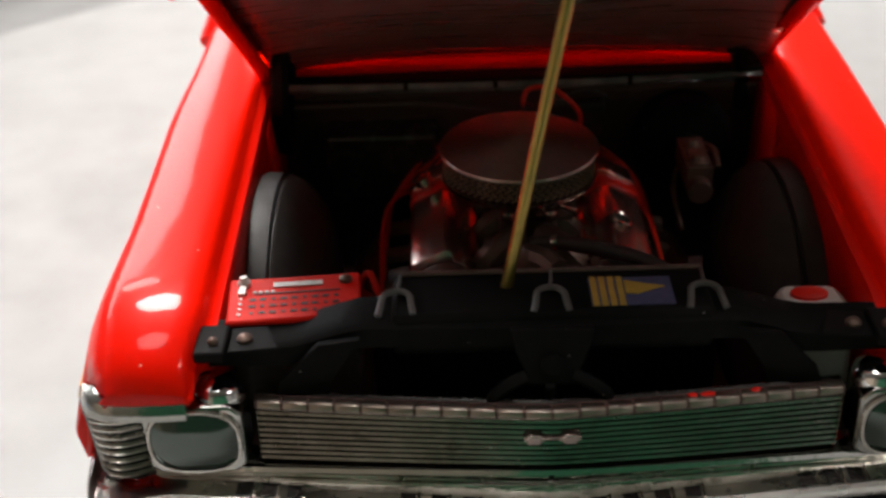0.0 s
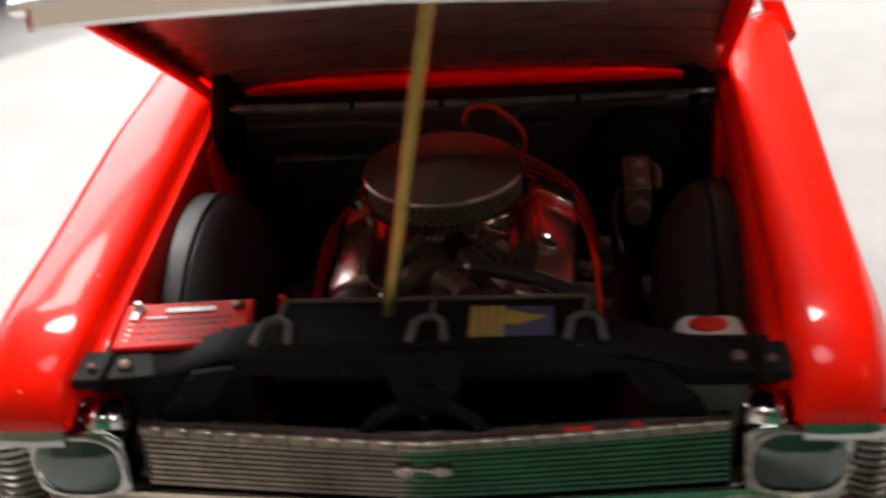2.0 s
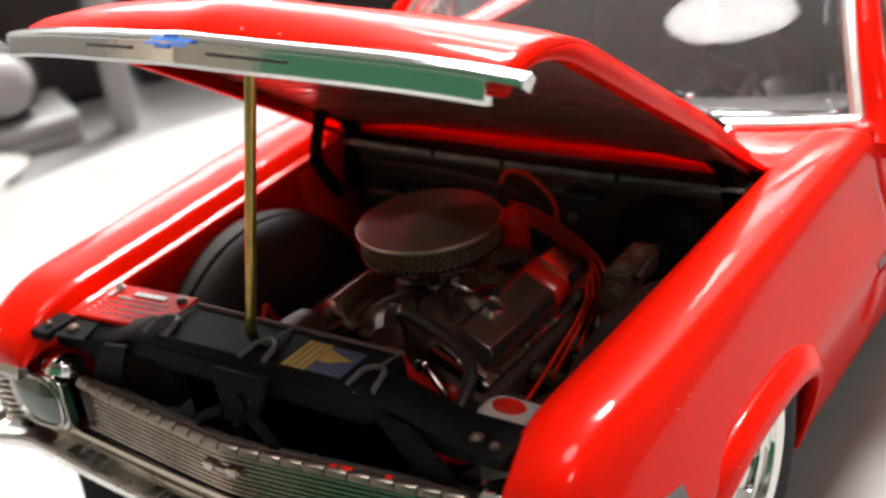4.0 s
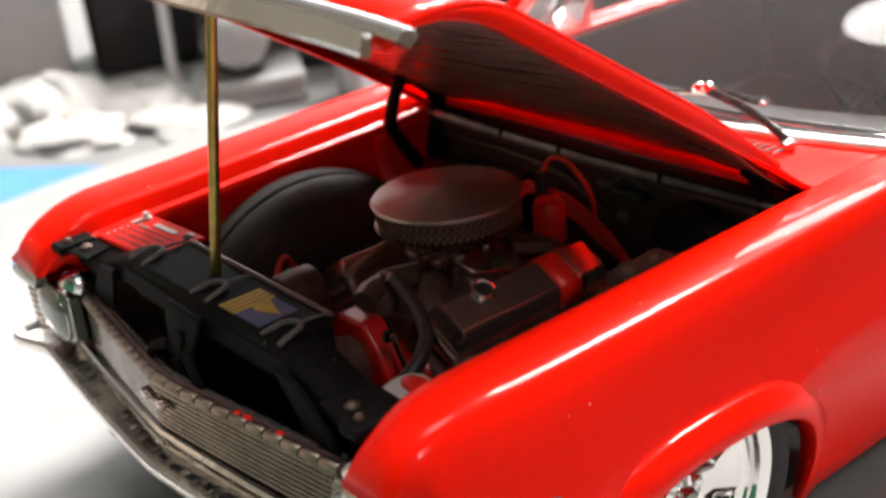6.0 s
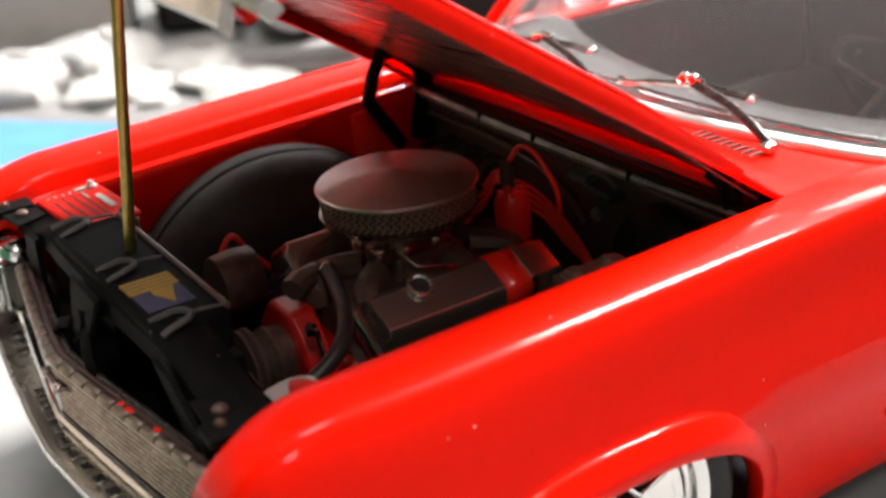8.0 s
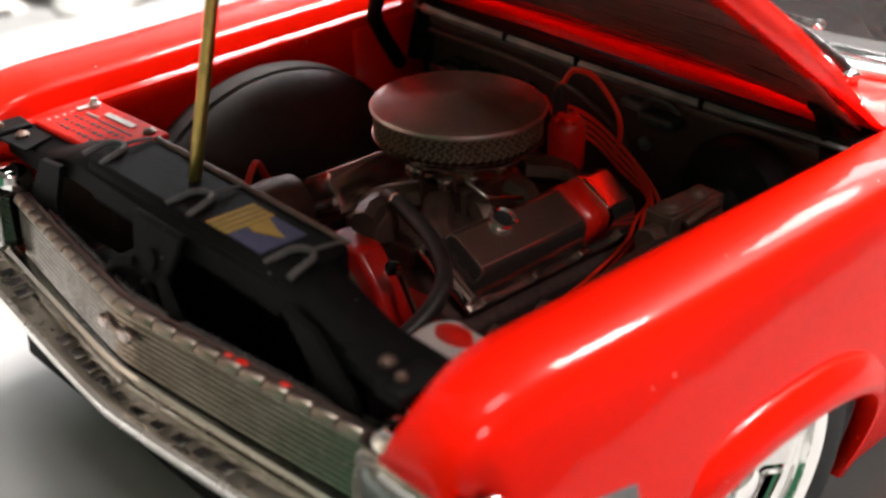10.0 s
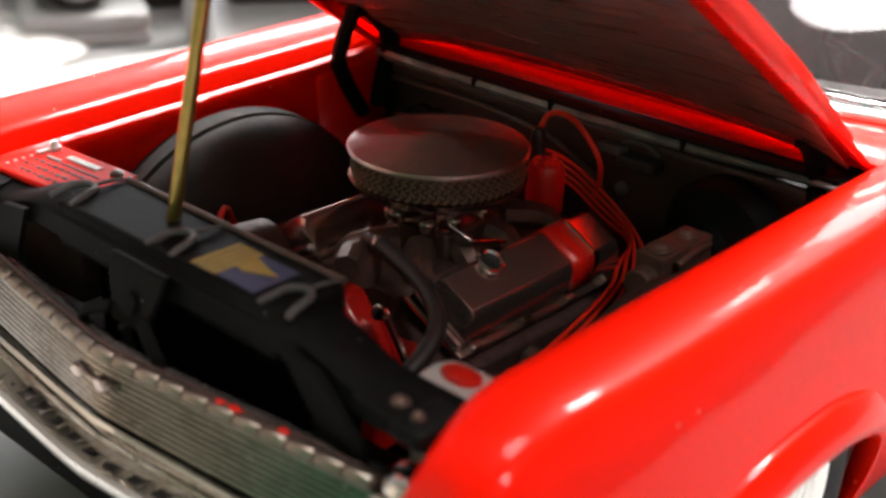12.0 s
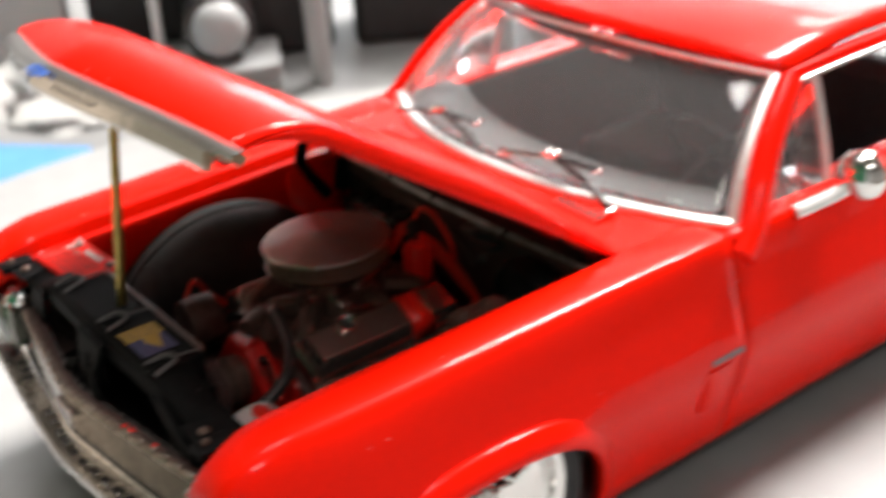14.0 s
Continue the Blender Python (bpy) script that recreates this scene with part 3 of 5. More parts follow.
def hood_z(x, y):
    u = abs(x) / hood_half(y)
    dn = max(0.0, min(1.0, (0.24 - (y - hood_front(x))) / 0.24))
    return top(y) + 0.002 + hood_warp(x, y) + 0.033 * (1 - u ** 3.4) - (0.140 + 0.064 * (1 - u * u)) * (1 - math.sqrt(1 - min(0.985, dn * dn)))


def hood_rows(dz=0.0, inset=0.0, rear=1.345, arc=0.0):
    rows = []
    for i in range(25):
        t = i / 24
        row = []
        for k in range(33):
            u = lerp(-1, 1, k / 32)
            x0 = u * (0.66 - inset)
            y = lerp(hood_front(x0) + inset * 1.2, rear - inset * 0.6 - arc * (1 - u * u) + (0.4 * arc * smoothstep(0.2, 0.8, -u)), t ** 1.15)
            x = u * (hood_half(y) - inset)
            row.append(OPEN @ Vector((x, y, hood_z(x, y) + dz)))
        rows.append(row)
    return rows


hood = part("hood", loft(hood_rows(rear=1.215)), RED, car, solid=0.012, angle=60)
part("hood_rear_edge", loft([[OPEN @ Vector((u * hood_half(y), y, hood_z(u * hood_half(y), y) - dz)) for u in [k / 16 - 1 for k in range(33)]]
                             for y, dz in ((1.2152, 0), (1.25, 0), (1.27, 0), (1.30, 0), (1.325, 0), (1.340, 0.001), (1.345, 0.004), (1.346, 0.010))]), RED_THIN, hood, angle=60)
for s in (1, -1):
    flange = bmesh.new()
    ys = stations(0.102, 1.345, 30)
    a = [OPEN @ Vector((s * hood_half(y), y, hood_z(s * hood_half(y), y) - 0.002)) for y in ys]
    if s > 0:
        depth, turn = [0.008 + hood_warp(0.66, y) for y in ys], 0.050
    else:
        depth, turn = [lerp(0.070, 0.055, smoothstep(0.3, 1.1, y)) * lerp(0.35, 1.0, smoothstep(0.15, 0.32, y)) for y in ys], 0.035
    b = [OPEN @ Vector((s * (hood_half(y) - 0.004), y, hood_z(s * hood_half(y), y) - d)) for y, d in zip(ys, depth)]
    c = [OPEN @ Vector((s * (hood_half(y) - turn), y, hood_z(s * hood_half(y), y) - d + 0.004)) for y, d in zip(ys, depth)]
    loft([a, b, c], flange)
    part("hood_flange", flange, RED, hood, solid=0.010, angle=60)
lip_xs = [lerp(-0.64, 0.575, k / 24) for k in range(25)]
rear_lip = [[OPEN @ Vector((x, 1.338, hood_z(x, 1.338) - 0.008)) for x in lip_xs]]
for y, z in ((1.327, 0.800), (1.324, 0.7885), (1.327, 0.7865)):
    rear_lip.append([Vector((x, y, z - 0.006 * smoothstep(-0.2, -0.6, x))) for x in lip_xs])
part("hood_rear_lip", loft(rear_lip), RED_THIN, hood, solid=0.004, angle=60)
part("hood_underside", loft(hood_rows(dz=-0.030, inset=0.03, rear=1.341, arc=0.029)), UNDERHOOD, hood, "brushed black hood underside", solid=0.006)
# chrome strip along the hood's front edge
def lip_point(x, dy, dz):
    y = hood_front(x)
    return OPEN @ Vector((x, y + dy, hood_z(x, y + 0.01) + dz))


xs = [lerp(-0.695, 0.695, k / 40) for k in range(41)]
face_xs = [lerp(-0.64, 0.64, k / 40) for k in range(41)]
prof = ((0.022, 0.012), (0.006, 0.018), (-0.012, 0.008), (-0.019, -0.004), (-0.017, -0.014), (0.012, -0.016))
face_prof = ((-0.010, -0.012), (-0.033, -0.013), (-0.035, -0.016), (-0.0252, -0.052), (-0.019, -0.058), (0.0, -0.052))
strip = part("hood_strip", loft([[lip_point(x, dy, dz) for dy, dz in prof] for x in xs], closed=True, caps=True), CHROME, hood, "bright chrome strip on the hood edge", angle=35)
part("strip_face", loft([[lip_point(x, dy, dz) for dy, dz in face_prof] for x in face_xs], closed=True, caps=True), CHROME, strip, angle=30)
for s in (1, -1):
    part("strip_slot", loft([[lip_point(s * x, dy, dz) for dy, dz in ((-0.0340, -0.027), (-0.0320, -0.033))] for x in [lerp(0.10, 0.27, k / 8) for k in range(9)]]), BLACK_GLOSS, strip, solid=0.0015)
bow = bmesh.new()
prism([lip_point(x, -0.020 - 0.012 * (z < -0.01), z) for x, z in ((-0.055, -0.022), (-0.020, -0.022), (-0.020, -0.028), (0.015, -0.028), (0.015, -0.022), (0.05, -0.022), (0.06, -0.004), (0.022, -0.004), (0.022, 0.002), (-0.012, 0.002), (-0.012, -0.004), (-0.045, -0.004))], OPEN.to_3x3() @ Vector((0, -0.006, 0)), bow)
part("hood_badge", bow, BLUE, strip, "small blue enamel hood badge", smooth=False)
# prop rod
part("prop_rod", tube([(-0.076, 0.222, 0.785), (0.055, 0.268, 1.435)], 0.0125, 10), BRASS, car, "brass rod propping the hood open")

# hood hinges: an arched pair of arms on the passenger side, a short bracket on the driver's
bm = bmesh.new()
for path in ([(-0.612, 1.225, 0.895), (-0.612, 1.170, 0.898), (-0.615, 1.140, 0.845), (-0.622, 1.122, 0.770), (-0.630, 1.165, 0.700), (-0.635, 1.220, 0.620)],
             [(-0.612, 1.225, 0.895), (-0.612, 1.290, 0.835), (-0.622, 1.312, 0.772), (-0.630, 1.296, 0.700), (-0.635, 1.280, 0.620)]):
    tube(path, 0.027, 8, bm, flat=0.75)
for y, z in ((1.170, 0.895), (1.122, 0.770), (1.312, 0.772)):
    lathe([(0.014, -0.016), (0.014, 0.016)], axis_to((-0.615, y, z), (1, 0, 0)), 10, bm)
part("hood_hinge", bm, BLACK_WORN, car)
bm = tube([(0.585, 1.262, 0.858), (0.588, 1.285, 0.836), (0.596, 1.302, 0.795), (0.604, 1.308, 0.740), (0.61, 1.310, 0.66)], 0.022, 8, flat=0.75)
tube([(0.555, 1.288, 0.838), (0.600, 1.288, 0.842), (0.628, 1.292, 0.800)], 0.013, 8, bm)
lathe([(0.013, -0.014), (0.013, 0.014)], axis_to((0.598, 1.300, 0.800), (1, 0, 0)), 10, bm)
part("hood_hinge", bm, BLACK_WORN, car)

# ---- front end ----
def vee(x):
    return 0.10 * (abs(x) / 0.60) ** 1.1


def arrow(x, z):
    """Heights in the grille rise towards the middle, the lower ones more."""
    a, t = abs(x) / 0.58, max(-0.2, (z - 0.49) / 0.16)
    return z + lerp(0.032 - 0.046 * a, 0.008 - 0.030 * a, t)


grille = part("grille", loft([[(x, vee(x) + 0.035, arrow(x, z)) for x in [lerp(-0.575, 0.575, k / 24) for k in range(25)]] for z in (0.485, 0.64)]), BLACK_GLOSS, car, solid=0.01)
gx = [lerp(-0.572, 0.572, k / 24) for k in range(25)]
for i in range(9):
    z = 0.503 + 0.0145 * i
    part("grille_bar", loft([[(x, vee(x) + dy, arrow(x, z) + dz) for dy, dz in ((0.02, 0.0034), (-0.0045, 0.0034), (-0.0060, 0.0028), (-0.0086, -0.0032), (-0.0072, -0.0044), (0.02, -0.0046))] for x in gx], closed=True, caps=True), GRILLE_METAL, grille)
blades = bmesh.new()
for i in range(30):
    x = lerp(-0.55, 0.55, i / 29)
    box(x - 0.0025, x + 0.0025, vee(x) + 0.012, vee(x) + 0.03, arrow(x, 0.49), arrow(x, 0.63), blades)
tagged(part("grille_blades", blades, BLACK, grille, smooth=False), kind="stuff")
part("grille_rim", loft([[(x, vee(x) + dy, arrow(x, z)) for dy, z in ((0.030, 0.628), (-0.010, 0.628), (-0.013, 0.636), (-0.008, 0.646), (0.0, 0.649), (0.020, 0.645))] for x in gx], closed=True, caps=True), SEAM, grille)
for i in range(22):
    x0, x1 = lerp(-0.570, 0.570, (i + 0.06) / 22), lerp(-0.570, 0.570, (i + 0.94) / 22)
    part("rim_segment", loft([[(x, vee(x) + dy, arrow(x, z)) for dy, z in ((0.010, 0.6475), (-0.003, 0.6505), (-0.010, 0.648), (-0.0150, 0.640), (-0.013, 0.633))] for x in (x0, x1)]), RIM_METAL, grille, solid=0.003, bevel=0.001)
part("grille_lower_trim", loft([[(x, vee(x) * 0.9 + dy, arrow(x, z)) for dy, z in ((0.05, 0.492), (-0.016, 0.490), (-0.022, 0.482), (-0.014, 0.474), (0.05, 0.472))] for x in [q * 1.28 for q in gx]], closed=True, caps=True), CHROME, grille)
part("lower_panel", loft([[(x, vee(x) * 0.8 + dy, z) for dy, z in ((0.012, 0.476), (0.005, 0.45), (-0.005, 0.43), (0.02, 0.40))] for x in [q * 1.5 for q in gx]]), CHROME_WORN, car, solid=0.01)
emb = bmesh.new()
for s in (-1, 1):
    box(s * 0.034 - 0.013, s * 0.034 + 0.013, -0.024, 0.0, 0.590, 0.612, emb)
    box(s * 0.034 - 0.020, s * 0.034 + 0.020, -0.022, 0.0, 0.596, 0.606, emb)
box(-0.05, 0.05, -0.020, 0.0, 0.598, 0.604, emb)
part("grille_emblem", emb, CHROME_DARK, grille, bevel=0.003)

for s in (1, -1):
    bez = part("headlamp_bezel", loft([[(s * x, y, z) for x, z in ((0.592, 0.505), (0.612, 0.486), (0.765, 0.486), (0.786, 0.505), (0.790, 0.622), (0.772, 0.644), (0.615, 0.644), (0.592, 0.625))] for y in (0.14, 0.06, 0.048)], closed=True, caps=True), SHADED_CHROME, car, bevel=0.006)
    part("headlamp_lens", loft([[(s * 0.690 + 0.086 * q * math.copysign(abs(math.cos(a)) ** 0.72, math.cos(a)), 0.049 - h, 0.565 + 0.069 * q * math.copysign(abs(math.sin(a)) ** 0.72, math.sin(a))) for a in [2 * math.pi * k / 36 for k in range(36)]] for q, h in ((1.0, 0.0), (0.97, 0.010), (0.75, 0.018), (0.4, 0.022), (0.02, 0.023))], closed=True, caps=True), LENS, bez, "clear glassy headlamp lens")
    part("bezel_rim", tube([(s * 0.690 + 0.089 * math.copysign(abs(math.cos(a)) ** 0.72, math.cos(a)), 0.044, 0.565 + 0.072 * math.copysign(abs(math.sin(a)) ** 0.72, math.sin(a))) for a in [2 * math.pi * k / 28 for k in range(29)]], 0.005, 6), CHROME_WORN, bez)
    part("bezel_cap", lathe([(0.050, -0.02), (0.053, 0.022), (0.049, 0.038), (0.034, 0.049), (0.004, 0.054)], Matrix.Translation((s * 0.642, 0.108, 0.618)), 28), CHROME, bez)
    band_path = [Vector(p) for p in ((0.690, 0.024), (0.74, 0.022), (0.80, 0.024), (0.832, 0.029), (0.852, 0.040), (0.864, 0.056), (0.872, 0.082))]
    rows = []
    for k, p in enumerate(band_path):
        d = (band_path[min(k + 1, 6)] - band_path[max(k - 1, 0)]).normalized()
        rows.append([(s * (p.x + d.y * o) - (0.020 * smoothstep(0.70, 0.86, p.x) if s < 0 else 0.0), p.y - d.x * o, z) for o, z in ((-0.02, 0.679), (0.000, 0.678), (0.003, 0.675), (0.014, 0.648), (0.011, 0.641), (-0.02, 0.638))])
    part("fender_band", loft(rows, closed=True, caps=True), SHADED_CHROME, car, angle=50)
    marker = part("corner_panel", loft([[(s * x, y, z) for x, y in ((0.785, 0.075), (0.82, 0.060), (0.862, 0.068), (0.884, 0.10), (0.892, 0.15))] for z in (0.465, 0.648)]), BLACK_GLOSS, car, solid=0.01)
    for i in range(9):
        z = 0.482 + 0.0188 * i
        q, wide = 0.10 * (0.64 - z), 0.020 if s < 0 else 0.0
        part("corner_rib", tube([(s * 0.786, 0.066, z), (s * (0.82 + 0.6 * wide), 0.050, z), (s * (0.866 - q + wide), 0.058, z), (s * (0.890 - q + wide), 0.095, z), (s * (0.897 - q + wide), 0.15, z)], 0.0058, 6, smooth=3), CHROME_WORN, marker)

# front bumper
bx = [lerp(-1.0, 1.0, k / 48) for k in range(49)]


def bump_path(u):
    x = 0.935 * math.sin(u * math.pi / 2 * 0.98) / math.sin(math.pi / 2 * 0.98)
    back = 0.30 * max(0.0, abs(u) - 0.80) / 0.20 * (max(0.0, abs(u) - 0.80) / 0.20)
    return x, -0.056 + 0.074 * min(1.0, abs(x) / 0.74) ** 1.25 - 0.035 * smoothstep(0.74, 0.90, abs(x)) + back * 0.8


def bump_section(u):
    x, y = bump_path(u)
    k = math.copysign(max(0.0, abs(u) - 0.85) / 0.15, u)
    out = []
    for off, z in ((0.10, 0.440), (0.085, 0.432), (0.030, 0.434), (0.018, 0.444), (0.006, 0.452), (-0.004, 0.448), (-0.007, 0.438), (-0.002, 0.424), (0.03, 0.405), (0.07, 0.375), (0.10, 0.34)):
        out.append((x - k * off, y + off * (1 - 0.8 * abs(k)), z))
    return out


bumper = part("front_bumper", loft([bump_section(u) for u in bx], closed=True, caps=True), BUMPER_CHROME, car, "worn chrome front bumper", angle=50)
for i in range(22):
    u = lerp(-0.46, 0.46, i / 21)
    x, y = bump_path(u)
    if abs(i - 4) < 2 or abs(i - 17) < 2:
        continue
    part("bumper_slot", box(x - 0.015, x + 0.015, y + 0.034, y + 0.068, 0.428, 0.4362), BLACK_GLOSS, bumper, smooth=False)
    part("slot_bar", tube([(x + 0.021, y + 0.030, 0.436), (x + 0.021, y + 0.074, 0.438)], 0.003, 6), CHROME_WORN, bumper)
for s in (1, -1):
    for dy, z, r in ((0.004, 0.468, 0.008), (-0.012, 0.452, 0.006)):
        part("lower_rail", tube([(s * x, vee(x) * 0.86 + dy, lerp(z, arrow(x, z), 0.75)) for x in [lerp(0.004, 0.80, k / 16) for k in range(17)]], r, 8), CHROME_WORN, car)
for x, w, d in ((0.27, 0.010, 0.003), (0.30, 0.016, 0.004), (0.395, 0.011, 0.003)):
    part("paint_chip", prism([(px, vee(x) + py, arrow(x, 0.6495)) for px, py in ((x - w, 0.004), (x - 0.4 * w, -d), (x + 0.7 * w, -0.3 * d), (x + w, 0.010), (x - 0.2 * w, 0.012))], (0, 0, 0.004)), RED_SPOT, grille, "red paint smear", bevel=0.002)
part("front_valance", loft([[(x, 0.06 + vee(x) * 0.5, 0.36), (x, 0.14 + vee(x) * 0.5, 0.22)] for x in [lerp(-0.70, 0.70, k / 12) for k in range(13)]]), BLACK, car, solid=0.012)

# fender badges and side lamp
for s in (1, -1):
    def on_side(y, z, out, s=s):
        return (s * (side_x(y, z) + bulge(1, y, s) + out), y, z)
    mk = part("side_marker", prism([on_side(y, z, -0.002) for y, z in ((0.155, 0.583), (0.155, 0.628), (0.345, 0.600), (0.345, 0.548))], (s * 0.008, 0, 0.002)), WHITE_PLASTIC, car, "white-edged side marker", bevel=0.003)
    part("amber_lens", prism([on_side(y, z, 0.0065) for y, z in ((0.165, 0.587), (0.165, 0.619), (0.245, 0.607), (0.245, 0.573))], (s * 0.003, 0, 0.001)), AMBER, mk, "amber lens", smooth=False)
    part("grey_plate", prism([on_side(y, z, 0.0065) for y, z in ((0.252, 0.571), (0.252, 0.606), (0.334, 0.594), (0.334, 0.558))], (s * 0.003, 0, 0.001)), GREY_LENS, mk, smooth=False)
    badge = bmesh.new()
    for i in range(5):
        box(s * 0.918, s * 0.935, 1.484 + 0.026 * i, 1.503 + 0.026 * i, 0.492, 0.510, badge)
    part("fender_badge", badge, GREY_LENS, car, "small worn silver fender badge", smooth=False)
    part("fender_gill", loft([[(s * (x - k), y, z) for y, k in ((1.455, 0.018), (1.475, 0.002), (1.482, 0), (1.556, 0), (1.562, 0.002), (1.58, 0.018))] for x, z in ((0.916, 0.482), (0.934, 0.476), (0.926, 0.40), (0.908, 0.335), (0.882, 0.328))]), RED, car, solid=0.003)

# ---- engine bay ----
fw_rows = [[(x, 1.325 + dy, z) for x in [lerp(-0.70, 0.70, k / 12) for k in range(13)]] for dy, z in ((0.0, 0.18), (0.0, 0.68), (-0.012, 0.715), (-0.02, 0.735))]
fire = part("firewall", loft(fw_rows), BLACK, car, solid=0.012)


def cowl_bow(x):
    """The cowl's front edge stands forward in the middle."""
    return -0.018 * (1 - (abs(x) / 0.66) ** 2.0)


seal_xs = [lerp(-0.655, 0.655, k / 28) for k in range(29)]
part("cowl_lip", loft([[(x, 1.302 + cowl_bow(x) + dy, lerp(0.760, z, 1 - 0.45 * smoothstep(0.0, 0.6, x)) + 0.010) for dy, z in ((0.030, 0.728), (0.004, 0.731), (-0.010, 0.738), (-0.014, 0.748), (-0.008, 0.757), (0.004, 0.760), (0.012, 0.755), (0.030, 0.753))] for x in seal_xs]), SEAL, fire, "dull grey cowl seal", solid=0.005)
part("cowl_bead", tube([(x, 1.294 + cowl_bow(x), 0.767 + 0.010) for x in seal_xs], 0.006, 8), BLACK_WORN, fire)
part("cowl_gutter", loft([[(x, 1.302 + cowl_bow(x) * f + dy, z + 0.010) for dy, f, z in ((0.006, 1, 0.764), (0.03, 0.8, 0.768), (0.075, 0.2, 0.772))] for x in seal_xs]), BLACK_WORN, fire, solid=0.005)
for x in (-0.30, -0.06, 0.30):
    part("seal_clip", box(x - 0.006, x + 0.006, 1.284 + cowl_bow(x), 1.306 + cowl_bow(x), 0.753, 0.774), BLACK_WORN, fire, bevel=0.002)
part("heater_pipe", tube([(-0.62, 1.305, 0.697), (-0.50, 1.303, 0.698), (-0.28, 1.300, 0.700), (-0.12, 1.298, 0.684), (-0.05, 1.298, 0.668), (0.055, 1.300, 0.616), (0.09, 1.305, 0.57)], 0.0075, 8, smooth=5), SEAM, fire, "dull brown pipe along the firewall")
part("relay_box", box(0.078, 0.140, 1.27, 1.325, 0.693, 0.716), GREY_MARK, car, bevel=0.006)
relay = part("relay_box", box(0.135, 0.235, 1.265, 1.325, 0.672, 0.700), DUSTY_GREY, car, bevel=0.008)
part("relay_hood", tube([(0.140, 1.285, 0.722), (0.165, 1.282, 0.734), (0.205, 1.282, 0.734), (0.238, 1.285, 0.716)], 0.005, 6, smooth=4), GREY_MARK, relay)
part("grommet", lathe([(0.016, 0.0), (0.018, 0.012), (0.010, 0.020), (0.003, 0.022)], axis_to((0.127, 1.322, 0.602), (0, -1, 0)), 14), GREY_MARK, car)
for x, z in ((0.41, 0.66), (0.43, 0.655), (0.60, 0.70)):
    part("firewall_screw", lathe([(0.009, 0.0), (0.009, 0.006), (0.003, 0.009)], axis_to((x, 1.322, z), (0, -1, 0)), 10), ALU, fire)
part("heater_box", box(-0.52, -0.22, 1.21, 1.325, 0.45, 0.65), BLACK_GLOSS, car, bevel=0.012)
part("brake_booster", lathe([(0.03, 0.0), (0.10, 0.012), (0.135, 0.05), (0.138, 0.09), (0.12, 0.12), (0.05, 0.14), (0.04, 0.17)], axis_to((0.44, 1.322, 0.60), (0, -1, 0)), 32), BLACK_WORN, car, "round black brake booster")

for s in (1, -1):
    # wheelhouse: a broad black drum with a raised rim
    cy, cz, R = 0.775, 0.30, 0.412
    rows = []
    for x, r in ((0.70, R - 0.0), (0.662, R + 0.002), (0.657, R - 0.009), (0.649, R - 0.009), (0.644, R + 0.003), (0.603, R), (0.598, R - 0.014), (0.590, R - 0.014), (0.585, R - 0.004), (0.55, R - 0.022), (0.51, R - 0.075), (0.485, R - 0.16), (0.475, R - 0.24), (0.47, 0.02)):
        rows.append([(s * x, cy + r * 1.06 * math.cos(a), max(0.2, cz + r * math.sin(a))) for a in [math.pi * (k / 36 * 1.2 - 0.1) for k in range(37)]])
    part("wheelhouse", loft(rows), WELL, car, solid=0.008)
    part("inner_apron", loft([[(s * 0.655, y, 0.58), (s * 0.60, y, 0.42), (s * 0.50, y, 0.25)] for y in (0.12, 0.40)]), BLACK, car, solid=0.01)
    part("rear_apron", loft([[(s * (ridge(y) - 0.042), y, 0.735), (s * 0.64, y, 0.25)] for y in (1.08, 1.32)]), RED, car, solid=0.01)
    rail_bm = box(s * 0.42 - 0.04, s * 0.42 + 0.04, 0.2, 1.34, 0.22, 0.30)
    part("frame_rail", rail_bm, BLACK, car, bevel=0.01)

# radiator support
sup = part("radiator_support", loft([[(x, 0.105 + 0.02 * (abs(x) / 0.6) + dy, zz + z0) for dy, z0 in ((0.0, -0.05), (0.0, -0.008), (0.012, 0.0), (0.115 - 0.03 * (abs(x) / 0.6), 0.004), (0.125 - 0.03 * (abs(x) / 0.6), -0.004), (0.125 - 0.03 * (abs(x) / 0.6), -0.05))]
                                     for x, zz in [(x, 0.735 + 0.042 * smoothstep(0.52, 0.34, abs(x))) for x in [lerp(-0.665, 0.665, k / 40) for k in range(41)]]], closed=True, caps=True), BLACK_WORN, car, "dusty black radiator support")
for s in (1, -1):
    part("support_foot", prism([(s * x, y, 0.730) for x, y in ((0.615, 0.07), (0.675, 0.07), (0.675, 0.17), (0.615, 0.17))], (0, 0, 0.024)), BLACK_WORN, sup, bevel=0.006)
    part("support_plate", prism([(s * x, y, 0.7385) for x, y in ((0.515, 0.098), (0.612, 0.088), (0.612, 0.168), (0.545, 0.176))], (0, 0, 0.006)), BLACK_WORN, sup, bevel=0.002)
    for x, y, r in ((0.583, 0.128, 0.015), (0.640, 0.105, 0.010)):
        part("support_bolt", lathe([(r, 0), (r, 0.006), (r * 0.65, 0.011), (r * 0.2, 0.013)], Matrix.Translation((s * x, y, 0.744 if r > 0.012 else 0.754)), 14), ALU, sup, "bare metal bolt head")
    part("support_leg", loft([[(s * 0.36, 0.10, 0.76), (s * 0.44, 0.10, 0.75)], [(s * 0.42, 0.11, 0.66), (s * 0.52, 0.11, 0.66)], [(s * 0.47, 0.13, 0.35), (s * 0.62, 0.13, 0.35)]]), BLACK_WORN, sup, smooth=False, solid=0.012)
tank = part("radiator_tank", box(-0.30, 0.32, 0.120, 0.275, 0.70, 0.792), BLACK_WORN, car, bevel=0.014)
